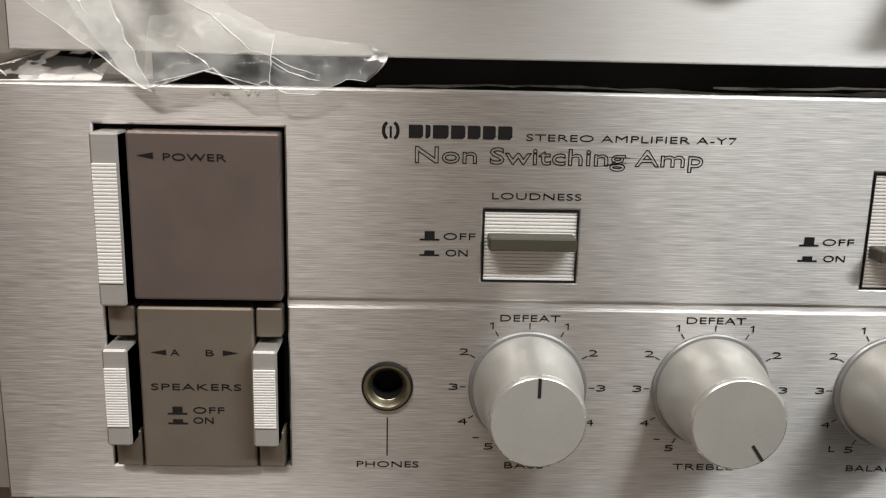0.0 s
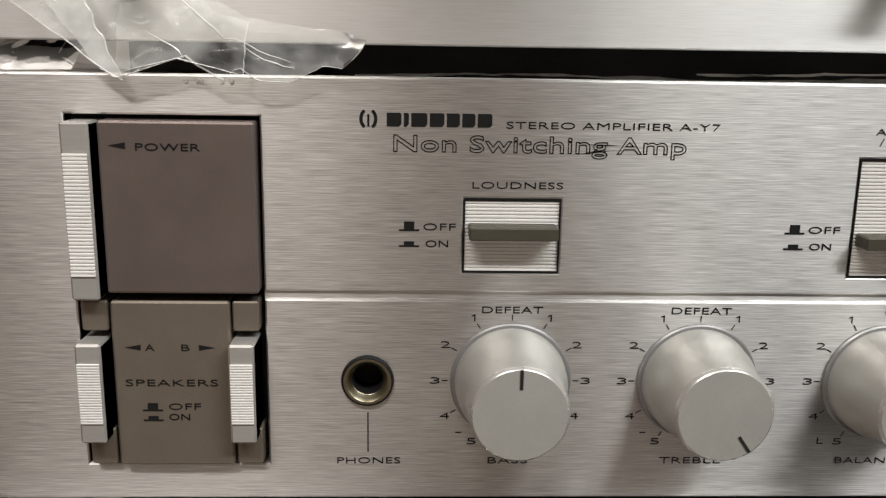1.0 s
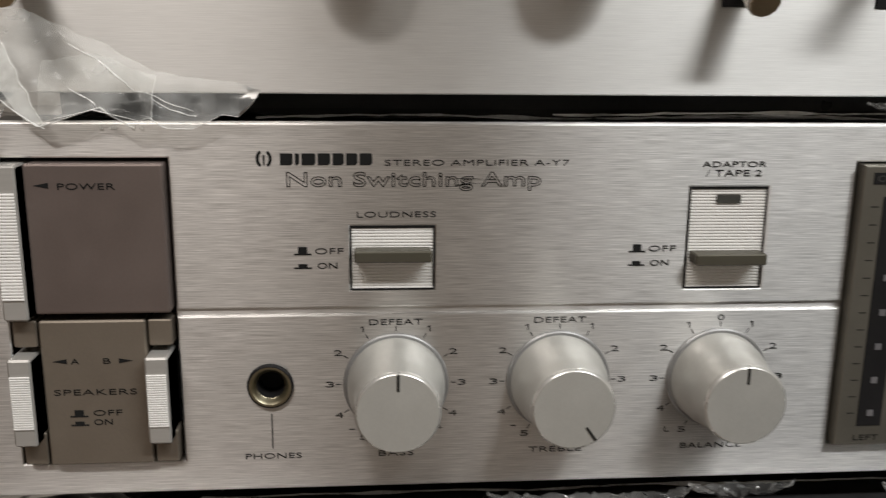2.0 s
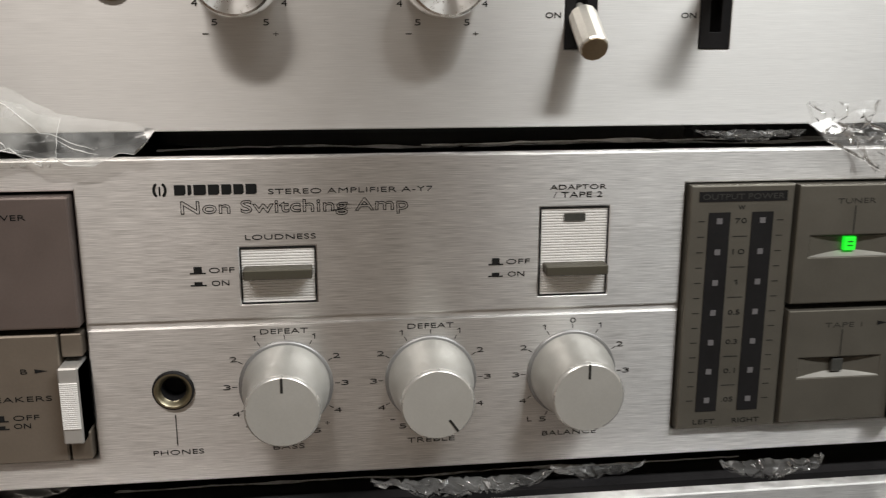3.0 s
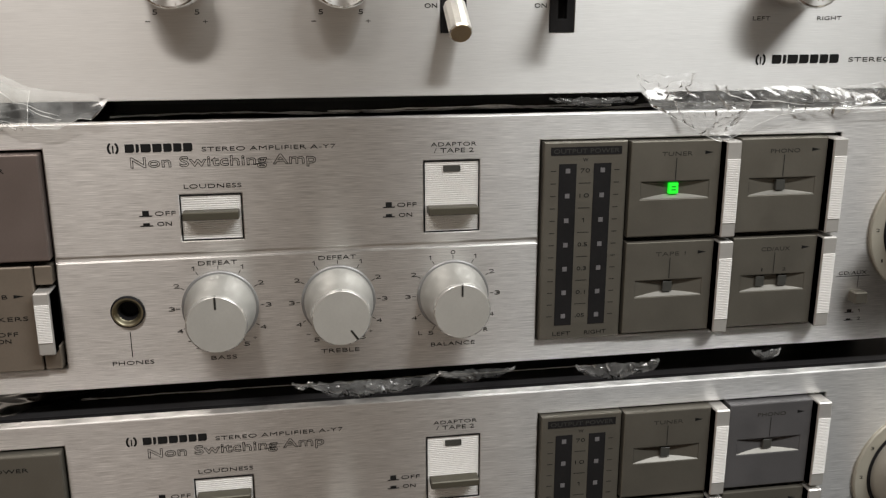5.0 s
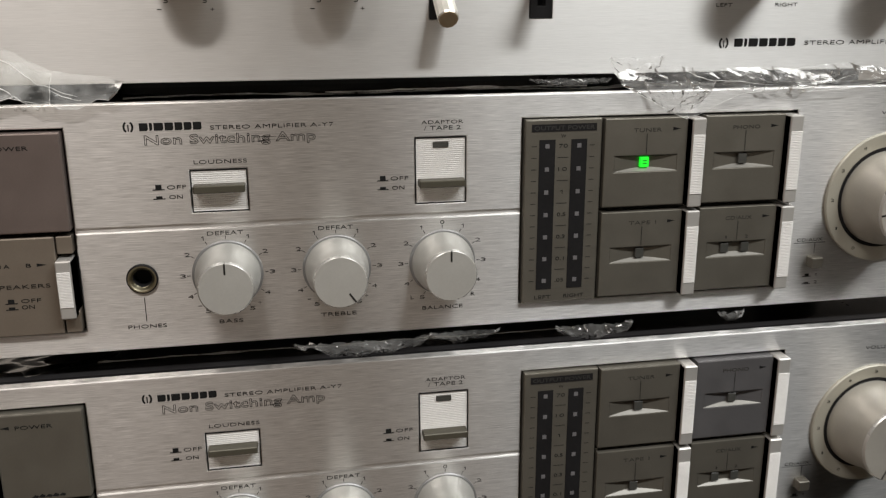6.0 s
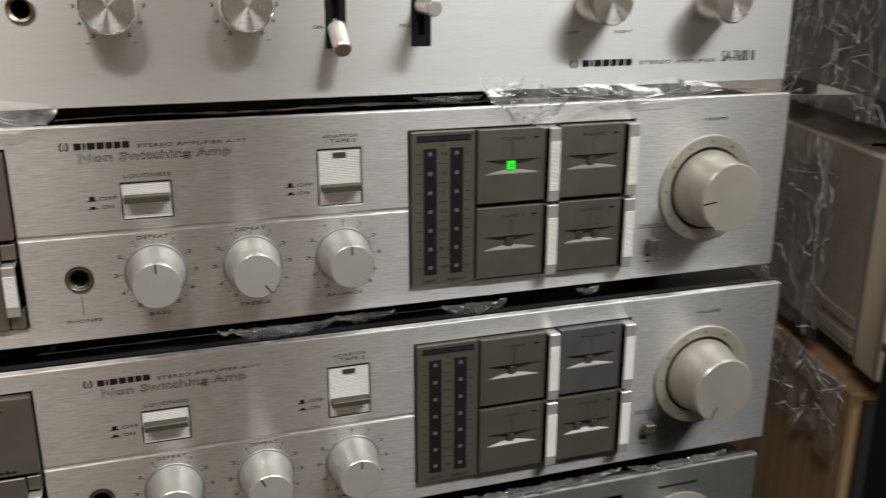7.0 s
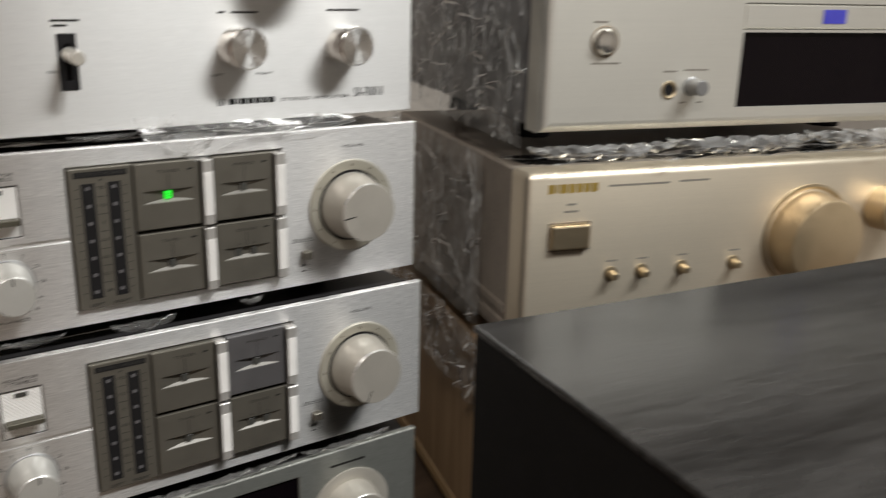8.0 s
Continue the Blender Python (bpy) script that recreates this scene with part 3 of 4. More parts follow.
    part("bore", lathe([(3.45, 0.2), (3.3, 1.0), (3.0, 10), (0, 10)], 40), BLACK, jack)
    part("line", bar(82.0, 82.3, 10.8, 19.8, INKY), FAINT, amp)
    caption(amp, "PHONES", 82.3, 8.8, 13.5, 1.5, INKY)

    # tone knobs
    side = [(-150, "5"), (-120, "4"), (-90, "3"), (-60, "2"), (-30, "1"), (0, ""), (30, "1"), (60, "2"), (90, "3"), (120, "4"), (150, "5")]
    for (cx, word, w), angle in zip(((112.1, "BASS", 8.6), (151.7, "TREBLE", 13.4), (191.6, "BALANCE", 15.8)), angles):
        part("dial_scale", dial_marks(side + ([(-137.5, "-"), (137.5, "+")] if word != "BALANCE" else []), 13.2, 15.9, 1.5, INKY), INK, amp, at=(cx, 0, 27.0))
        if word == "BALANCE":
            caption(amp, "O", cx, 42.5, 1.7, 1.5, INKY)
            caption(amp, "L", cx - 11.7, 13.4, 1.4, 1.5, INKY)
            caption(amp, "R", cx + 11.9, 13.4, 1.6, 1.5, INKY)
        else:
            caption(amp, "DEFEAT", cx, 42.5, 12.7, 1.5, INKY)
        caption(amp, word, cx, 8.8, w, 1.5, INKY)
        control_knob(amp, cx, 27.0, 0, 12.7, 11.7, 9.75, 18.4, angle, KNOB, "tone_knob")

    # output meter
    mt = part("meter_plate", plate(222.6, 252.4, 8.8, 80.2, -2.4, 6.0, [], 0.5), CAP_OLIVE, amp, "olive grey output meter plate")
    part("title_bar", box(225.0, 250.2, -2.55, -2.3, 75.6, 78.4), BLACK, mt)
    caption(mt, "OUTPUT POWER", 237.6, 77.0, 23.4, 1.6, -2.64, PALE)
    marks = ("70", "10", "1", "0.5", "0.3", "0.1", ".05")
    for i, x0 in enumerate((228.0, 240.4)):
        strip = part("meter_strip", box(x0, x0 + 6.2, -2.55, -2.3, 14.1, 72.6), BLACK, mt)
        for k in range(7):
            z = 70.2 - k * 8.77
            part("segment", box(x0 + 2.3, x0 + 3.9, -2.7, -2.5, z - 0.8, z + 0.8), SEGMENT, strip)
        part("ticks", ticks(x0 - 2.9 if i == 0 else x0 + 7.3, 1.9, 70.2, 4.385, 13, -2.4 + INKY), FAINT, mt)
    for k, word in enumerate(marks):
        if word == "1":
            part("caption", figure_one(237.3, 70.2 - k * 8.77, 1.5, -2.4 + INKY, bmesh.new()), INK, mt)
        else:
            caption(mt, word, 237.3, 70.2 - k * 8.77, 3.4, 1.5, -2.4 + INKY, INK)
    part("ticks", ticks(235.2, 4.2, 70.2 - 4.385, 8.77, 6, -2.4 + INKY), FAINT, mt)
    caption(mt, "W", 237.3, 73.9, 1.9, 1.2, -2.4 + INKY, FAINT)
    caption(mt, "LEFT", 230.8, 10.9, 6.6, 1.5, -2.4 + INKY, INK)
    caption(mt, "RIGHT", 243.4, 10.9, 8.2, 1.5, -2.4 + INKY, INK)

    # input keys and their levers
    for row, z0 in enumerate((45.9, 9.9)):
        for col, x0 in enumerate((253.2, 293.6)):
            word = (("TUNER", "PHONO"), ("TAPE 1", "CD/AUX"))[row][col]
            mat = CAP_BLUE if (odd_key and word == "PHONO") else CAP_OLIVE
            function_key(amp, x0, z0, word, lit and word == "TUNER", mat, 2 if word == "CD/AUX" else 1)
            grip(amp, x0 + 33.8, x0 + 39.4, z0 - 0.8, z0 + 33.6, -6.2, 4, z0 + 4.4, z0 + 27.5, 0.62, "input_lever")

    # volume
    ring = part("volume_ring", lathe([(27.0, 0.1), (27.0, -0.9), (26.6, -1.3), (26.0, -1.3), (21.4, -0.35), (21.0, -0.15), (0, -0.15)], 72), RING, amp, "cream metal ring with a fine scale", at=(376.6, 0, 43.8), smooth=True)
    part("dial_scale", volume_marks(), FAINT, ring)
    # Flat black ring paints the shade in the gap round the knob.
    part("gap_shade", lathe([(21.0, -0.25), (18.0, -0.25)], 72), BLACK, ring)
    control_knob(amp, 376.6, 43.8, 3.0, 19.8, 19.6, 16.8, 24.3, vol_angle, KNOB_WARM, "volume_knob", 7.0, INK if lit else PALE)
    caption(amp, "VOLUME", 377.5, 78.6, 14.0, 1.5, INKY, FAINT)
    caption(amp, "CD/AUX", 345.0, 27.4, 11.6, 1.4, INKY, FAINT)
    part("line", bar(338.0, 352.0, 26.0, 26.25, INKY), FAINT, amp)
    part("line", bar(347.4, 347.65, 21.4, 26.0, INKY), FAINT, amp)
    part("selector_button", box(344.6, 349.8, -4.0, 1, 16.0, 20.6, 0.4), CAP_OLIVE, amp)
    part("icon", push_icon(343.6, 11.4, 1.2, INKY, 0.9), INK, amp)
    part("icon", push_icon(343.6, 8.2, 0.6, INKY, 0.9), INK, amp)
    part("caption", figure_one(349.6, 12.1, 1.3, INKY, bmesh.new()), INK, amp)
    caption(amp, "2", 349.8, 8.9, 1.4, 1.3, INKY)
    return amp


def ticks(x, w, z, step, count, y):
    bm = bmesh.new()
    for k in range(count):
        bar(x, x + w, z - k * step - 0.13, z - k * step + 0.13, y, bm)
    return bm


def volume_marks():
    bm = bmesh.new()
    for i, deg in enumerate(range(-150, 151, 30)):
        s, c = math.sin(radians(deg)), math.cos(radians(deg))
        r = 24.0
        letters(str(i) if i < 10 else "O", r * s, r * c, 0.7 if i == 1 else 1.5, 1.3, -1.05, bm)
    return bm


amp_upper = stereo_amplifier("amplifier", (-0.0006, 0, 1.0), "brushed silver stereo amplifier with a green tuner lamp lit", True, (0, 145, 0), 262)
amp_lower = stereo_amplifier("amplifier", (-0.0018, -0.0108, 0.9035), "brushed silver stereo amplifier, worn, with all lamps dark", False, (178, -25, 4), 205, odd_key=True)


# ---- the larger amplifier on top, with turned knobs and lever switches ----
LEVER = plain("lever_metal", (0.80, 0.78, 0.72), 0.3, 0.7, 1200, 0.04)


def lever_switch(parent, x, down):
    """A tall black slot with a faceted metal lever."""
    z0, z1 = 20.6, 46.8
    slot = part("lever_slot", plate(x - 4.3, x + 4.3, z0, z1, -0.3, 3.0, [(x - 1.5, x + 1.5, z0 + 4.5, z1 - 4.5)], 0.2), BLACK, parent, "black sunken lever slot")
    part("slot_floor", box(x - 4, x + 4, 3.4, 4.4, z0 + 1, z1 - 1), BLACK, slot)
    zc, tilt, out, r = (z0 + 9.5, -34, 16.5, 3.8) if down else (z1 - 9.0, -2, 20.0, 3.4)
    lever = part("lever", lathe([(0, 3), (1.2, 3), (1.2, -0.8), (2.2, -1.2), (r, -2.0), (r, -out + 0.5), (r - 0.3, -out), (0, -out)], 12), LEVER, parent, "short faceted polished metal lever", at=(x, 0, zc))
    # Gold on the lowered tip paints the table's brown reflection.
    part("lever_tip", lathe([(r - 0.4, -out - 0.02), (r - 0.5, -out - 0.3), (0, -out - 0.3)], 12), GOLD if down else LEVER, lever, "lever tip with the table's brown reflection in its colour" if down else "")
    lever.rotation_euler = (radians(-tilt), 0, 0)
    return lever


def turned_knob(parent, x, z, r, depth, angle):
    k = part("turned_knob", lathe([(0, 0), (r, 0), (r, -depth + 1.2), (r - 0.35, -depth + 0.5)], 64), EDGE, parent, "turned aluminium knob", at=(x, 0, z), smooth=True)
    part("chamfer", lathe([(r - 0.35, -depth + 0.5), (r - 0.9, -depth)], 64), EDGE, k)
    part("face", lathe([(r - 0.9, -depth), (0.4, -depth + 0.25), (0, -depth + 0.25)], 64), TURNED, k)
    p = part("pointer", box(-0.3, 0.3, -depth - 0.06, -depth + 0.2, r - 4.2, r - 1.0), FAINT, k)
    p.rotation_euler = (0, radians(angle), 0)
    return k


def top_amplifier():
    amp = thing("amplifier", "tall bright silver stereo amplifier with turned knobs and levers", "amplifier", (0.0043, 0.007, 1.0955), "stacked amplifiers")
    W, H = 416.0, 150.0
    levers = (25.6, 188.0, 225.2)
    holes = [(x - 4.2, x + 4.2, 20.7, 46.7) for x in levers] + [(64.6, 71.4, 34.4, 41.2)]
    part("front_panel", plate(0, W, 0, H, 0, 4.0, holes, 0.4), PANEL_TOP, amp, "bright brushed aluminium front panel")
    part("case", box(2, W - 2, 8.0, 350, 4, 146, 1.0), CASE, amp, "black metal case")
    # Added block closes the view of the wall, so the gap stays dark.
    part("gap_block", box(8, W - 8, 70, 345, -9.0, 3.5, 0.5), CASE, amp)
    for fx in (50, 366):
        for fy in (60, 300):
            part("foot", lathe([(0, 0), (13, 0), (14, -2), (14, -12.6), (0, -12.6)], 20), BLACK, amp, at=(fx, fy, 4)).rotation_euler = (radians(90), 0, 0)
    for x, down in zip(levers, (True, True, False)):
        lever_switch(amp, x, down)
    for x in levers[1:]:
        caption(amp, "ON", x - 7.6, 29.4, 4.2, 1.5, INKY)
    for x, angle in ((99.2, 0), (150.9, 0)):
        turned_knob(amp, x, 38.7, 10.4, 14.0, angle)
        marks = [(d, w) for d, w in ((-150, "5"), (-120, "4"), (-90, "3"), (-60, "2"), (-30, "1"), (30, "1"), (60, "2"), (90, "3"), (120, "4"), (150, "5"))]
        bm = bmesh.new()
        for deg, word in marks + [(-148, "-"), (148, "+")]:
            r = 12.9 if word not in "+-" else 16.6
            letters(word, r * math.sin(radians(deg)), r * math.cos(radians(deg)), 0.6 if word == "1" else 1.5, 0.3 if word == "-" else 1.1 if word == "+" else 1.6, INKY, bm)
        part("dial_scale", bm, INK, amp, at=(x, 0, 38.7))
    for x in (309.2, 372.0):
        turned_knob(amp, x, 38.9, 10.6, 15.0, 0)
    turned_knob(amp, 338.0, 92.0, 19.0, 22.0, -40)
    caption(amp, "LEFT", 297.6, 25.0, 6.6, 1.4, INKY, FAINT)
    caption(amp, "RIGHT", 323.4, 25.0, 9.4, 1.4, INKY, FAINT)
    for x0, x1, z in ((218.8, 231.6, 52.8), (299.0, 303.0, 56.4), (306.0, 321.0, 56.4), (361.0, 381.0, 57.6), (219.5, 226.0, 50.5)):
        part("tiny_print", bar(x0, x1, z - 0.55, z + 0.55, INKY), FAINT, amp)
    emblem(amp, 298.6, 10.8, 1.1, INKY)
    blocks(amp, 303.0, 328.8, 10.9, 3.1, INKY, INK, (1.0, 0.35, 1.1, 1.0, 0.9, 0.9, 1.0))
    caption(amp, "STEREO AMPLIFIER", 353.7, 10.5, 42.0, 1.7, INKY, FAINT)
    caption(amp, "SA-7600 II", 387.2, 12.4, 18.6, 5.2, INKY, FAINT, heavy=0.12)
    jack = part("phone_socket", lathe([(5.2, 0.0), (5.2, -0.9), (4.6, -1.2), (3.6, -0.5), (3.3, 0.4)], 40), BRASS, amp, "brass headphone socket", at=(68.0, 0, 37.8), smooth=True)
    part("bore", lathe([(3.4, 0.2), (3.0, 8), (0, 8)], 32), BLACK, jack)
    return amp


top_amplifier()


# ---- the unit at the foot of the stack, with a dark window ----
def bottom_unit():
    amp = thing("receiver", "grey metal receiver with a dark window and large knob", "receiver", (0.0, -0.015, 0.696), "stacked amplifiers")
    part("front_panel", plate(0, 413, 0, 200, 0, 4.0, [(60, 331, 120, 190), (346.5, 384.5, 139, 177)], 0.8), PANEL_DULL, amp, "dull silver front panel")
    part("window", box(59, 332, 1.5, 3.5, 119, 191), GLASS_DARK, amp, "black glossy dial window")
    part("case", box(2, 411, 8.0, 330, 4, 196, 1.0), CASE, amp, "black metal case")
    part("case_top", box(4, 409, 4.0, 8.0, 4, 194), BLACK, amp)
    for fx in (50, 366):
        for fy in (50, 290):
            part("foot", lathe([(0, 0), (14, 0), (14, -30), (0, -30)], 20), BLACK, amp, at=(fx, fy, 4)).rotation_euler = (radians(90), 0, 0)
    part("knob_ring", lathe([(27.0, 0.1), (27.0, -0.9), (25.8, -1.2), (21.2, -0.3), (0, -0.15)], 64), KNOB_WARM, amp, at=(365.5, 0, 158.0), smooth=True)
    control_knob(amp, 365.5, 158.0, 2.0, 19.6, 19.2, 17.5, 19.0, 0, KNOB_WARM, "tuning_knob", 6.0)
    part("tiny_print", bar(352, 376, 189.5, 191.0, INKY), FAINT, amp)
    return amp


bottom_unit()

# ---- the second stack, turned a little ----
TURN = -15.3
RIGHT = pose(0.5424, 0.0429, 1.0356, 0, 0, TURN)


def right_thing(name, label, category, x, y, z):
    at = RIGHT @ Vector((x * MM, y * MM, z * MM))
    return thing(name, label, category, tuple(at), "second stack", TURN)


def gold_amplifier():
    amp = right_thing("amplifier", "champagne gold amplifier with a large volume knob", "amplifier", 3, 0, -145)
    part("front_panel", box(0, 420, 0, 32, 0, 145, 4.5, steps=4), CHAMPAGNE, amp, "champagne brushed front panel", smooth=True)
    part("case", box(4, 416, 32, 340, 2, 143, 1.5), BROWN_CASE, amp, "brown metal case wrapped in film")
    for i in range(2):
        part("side_rib", box(2.5, 4, 40, 338, 8 + 14 * i, 16 + 14 * i, 0.6), BROWN_CASE, amp)
    for fx in (50, 370):
        for fy in (60, 290):
            part("foot", lathe([(0, 0), (18, 0), (18, -15), (0, -15)], 24), BLACK, amp, at=(fx, fy, 2)).rotation_euler = (radians(90), 0, 0)
    blocks(amp, 17, 58.5, 133.3, 7.0, INKY, BRASSY, (1.0, 0.35, 1.1, 1.0, 0.9, 0.9, 1.0))
    for x0, x1, z in ((67.6, 121, 133.6), (129.7, 157, 134.2), (33, 41, 121), (31, 43, 115.5), (30, 46, 36)):
        part("tiny_print", bar(x0, x1, z - 0.8, z + 0.8, INKY), PRINT, amp)
    b = part("power_button", box(20.5, 52.5, -5, 2, 86.8, 105.6, 1.5, steps=2), GOLD, amp, "gold power button")
    # Raised frame; its dark colour gives the shade of a recess.
    part("button_shade", plate(18.5, 54.5, 84.8, 107.6, -0.4, 1.0, [(20, 53, 86.3, 106.1)], 0.2), CHAMPAGNE_SHADED, b)
    for x in (74.8, 102.3, 139.4, 188.7, 302.0):
        k = part("small_knob", lathe([(0, 0), (6.0, 0), (6.0, -0.6), (3.2, -1.2), (3.0, -8.5), (2.4, -9.5), (0, -9.5)], 32), GOLD, amp, at=(x, 0, 63 if x < 300 else 76), smooth=True)
        part("tiny_print", bar(x - 5, x + 5, 73, 74.4, INKY), PRINT, amp)
    part("knob_ring", lathe([(44, 0.5), (44, -1.0), (42, -1.4), (39, 0.5), (0, 0.5)], 64), GOLD, amp, at=(259, 0, 81), smooth=True)
    part("volume_knob", lathe([(0, 0), (38, 0), (38, -3), (36.4, -24), (35.6, -27), (34, -28), (0, -28.4)], 72), CHAMPAGNE_SHADED, amp, "gold volume knob", at=(259, 0, 81), smooth=True).data.materials[0] = GOLD_KNOB
    part("selector_knob", lathe([(0, 0), (19, 0), (19, -3), (18, -20), (16, -22), (0, -22)], 48), GOLD_KNOB, amp, at=(336, 0, 101), smooth=True)
    return amp


GOLD_KNOB = plain("gold_knob", (0.52, 0.40, 0.25), 0.36, 0.7, 1400, 0.04, 0.03)
gold_amplifier()


def pearl_player():
    amp = right_thing("disc_player", "pearl silver player with a black display window", "player", 20, 20, 26)
    part("front_panel", plate(0, 420, 0, 135, 0, 26, [(171.5, 410, 16, 74.6), (171, 410, 76.6, 97)], 0.0, 8.0), PEARL, amp, "pearl silver front panel")
    part("display_window", box(170.5, 411, 3, 6, 15, 75.5), GLASS_DARK, amp, "black glossy display window")
    tray = part("disc_tray", box(171.6, 409, 0.6, 6, 77.4, 96.4, 1.0), PEARL, amp)
    part("badge", box(247, 270, 0.2, 1.0, 81.5, 92.5), BLUE, tray, "small blue badge")
    part("case", box(4, 416, 26, 340, 2, 134, 1.5), GREY_CASE, amp, "dark grey metal case wrapped in film")
    for fx in (50, 370):
        for fy in (120, 290):
            part("foot", lathe([(0, 0), (16, 0), (16, -24), (0, -24)], 24), BLACK, amp, at=(fx, fy, 2)).rotation_euler = (radians(90), 0, 0)
    part("button_ring", lathe([(11.8, 0.1), (11.8, -0.7), (10.8, -1.0), (9.8, 0.5), (0, 0.5)], 48), CHAMPAGNE_SHADED, amp, at=(49, 0, 67.5), smooth=True)
    part("power_button", lathe([(9, 0), (9, -3.5), (7.8, -5), (4.6, -5.8), (0, -6)], 48), EDGE, amp, "polished round power button", at=(49, 0, 67.5), smooth=True)
    part("phone_socket", lathe([(7, 0), (7, -0.8), (5.8, -1.2), (4.2, 0.2), (4.0, 1.0)], 40), GOLD, amp, at=(108.2, 0, 31), smooth=True)
    part("bore", lathe([(4.4, -0.05), (0, -0.05)], 32), BLACK, amp, at=(108.2, 0, 31))
    part("level_knob", lathe([(0, 0), (7.6, 0), (7.2, -1.0), (6.2, -1.5), (6.0, -14), (5.2, -15), (0, -15)], 40), SKIRT, amp, at=(128.5, 0, 33.4), smooth=True)
    for x0, x1, z in ((39, 51, 81.5), (39, 63, 51.5), (102, 114, 45), (120, 142, 46), (119, 124, 21), (134, 139, 21)):
        part("tiny_print", bar(x0, x1, z - 0.7, z + 0.7, INKY), PRINT, amp)
    return amp


pearl_player()


def wooden_unit():
    amp = right_thing("receiver", "receiver in a brown wooden cabinet, wrapped in film", "receiver", 0, 12, -355)
    part("cabinet", box(0, 430, 6, 330, 14, 195, 2.0), WALNUT, amp, "brown veneered wooden cabinet")
    part("base_trim", box(-1, 431, 4, 332, 0, 14, 1.5), OAK, amp, "light wooden base trim")
    part("front_panel", plate(8, 422, 18, 190, 1.5, 4.5, [(90, 400, 110, 170)], 0.8), CASE, amp)
    part("window", box(89, 401, 3.0, 5.0, 109, 171), GLASS_DARK, amp)
    return amp


wooden_unit()


# ---- the black box in front ----
def black_box():
    b = thing("speaker_box", "black veneered wooden box with a grained top", "speaker", (0.376, -0.123, TABLE_TOP), turn=-8.5)
    part("body", box(0, 430, -330, 0, 0, 337, 1.5, steps=2), SHADED_SIDE, b, "black side with its shade in the colour")
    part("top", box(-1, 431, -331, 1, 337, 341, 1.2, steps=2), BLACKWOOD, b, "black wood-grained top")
    return b


black_box()


# ---- wrapping film ----
def crumple(p, seed, octaves=3):
    """Sharp creases: a ridged noise."""
    v, a = 0.0, 1.0
    q = Vector(p) + Vector((seed * 7.3, seed * 3.1, seed))
    for octave in range(octaves):
        v += a * (1 - 2 * abs(noise.noise(q)))
        q = q * 2.3
        a *= 0.38
    return v


def film_sheet(label, path, width, amp_mm, seed, mat, cell=1.0, scale=0.045, ragged=0.5, tips=0.06):
    """A crumpled sheet: `path` is a line of (y, z) that it hangs along, `width` its (x0, x1)."""
    bm = bmesh.new()
    x0, x1 = width
    run = [0.0]
    for a, b in zip(path, path[1:]):
        run.append(run[-1] + math.dist(a, b))
    nx, nv = max(4, int((x1 - x0) / cell)), max(6, int(run[-1] / cell))
    rows = []
    for i in range(nx + 1):
        u = i / nx
        x = x0 + (x1 - x0) * u
        ends = min(1.0, u * 9, (1 - u) * 9) ** 0.6
        reach = (1 - ragged * (0.5 + 0.5 * crumple((x * tips, 0.0, 0.0), seed + 9, 2)) ** 1.0) * (0.35 + 0.65 * ends)
        row = []
        for k in range(nv + 1):
            s = max(0.02, min(1.0, reach)) * run[-1] * k / nv
            j = max(n for n in range(len(path) - 1) if run[n] <= s + 1e-6)
            f = (s - run[j]) / max(1e-6, run[j + 1] - run[j])
            y, z = (path[j][0] + (path[j + 1][0] - path[j][0]) * f, path[j][1] + (path[j + 1][1] - path[j][1]) * f)
            h = crumple((x * scale + s * 0.02, s * scale * 1.3 - x * 0.012, 0.0), seed) * amp_mm
            g = crumple((x * scale * 0.8, s * scale, 5.0), seed + 3, 2) * amp_mm * 0.5
            row.append(bm.verts.new((x + g, y - abs(h) * (0.3 + 0.7 * k / nv), z + g * 0.6)))
        rows.append(row)
    for a, b in zip(rows, rows[1:]):
        for k in range(nv):
            bm.faces.new((a[k], b[k], b[k + 1], a[k + 1]))
    ob = part("plastic_film", bm, mat, None, smooth=True)
    return tagged(ob, label, "film")


def ribbon(points, widths, bm, up):
    """A narrow fold of film along a line of points."""
    rows = []
    for p, w in zip(points, widths):
        rows.append((bm.verts.new(Vector(p) + up * w), bm.verts.new(Vector(p) + Vector((-0.5, -0.5, 0)) * w), bm.verts.new(Vector(p) - up * w)))
    for a, b in zip(rows, rows[1:]):
        bm.faces.new((a[0], a[1], b[1], b[0]))
        bm.faces.new((a[1], a[2], b[2], b[1]))


def gap_edge(label, x0, x1, y, z, seed, parent=None):
    """The loose edge of a film that runs along a gap; its wider white stretches stand for glints."""
    bm = bmesh.new()
    n = int((x1 - x0) / 3)
    pts, ws = [], []
    for i in range(n + 1):
        x = x0 + (x1 - x0) * i / n
        pts.append((x, y + 1.2 * noise.noise(Vector((x * 0.03, seed, 0))), z + 0.9 * noise.noise(Vector((x * 0.022, seed, 7))) + 0.3 * noise.noise(Vector((x * 0.2, seed, 3)))))
        ws.append(0.2 + 0.8 * max(0.0, noise.noise(Vector((x * 0.06, seed, 12)))))
    ribbon(pts, ws, bm, Vector((0, 0.3, 1)))
    ob = part("plastic_film", bm, GLINT_FOLD, None, smooth=True)
    return tagged(ob, label, "film")


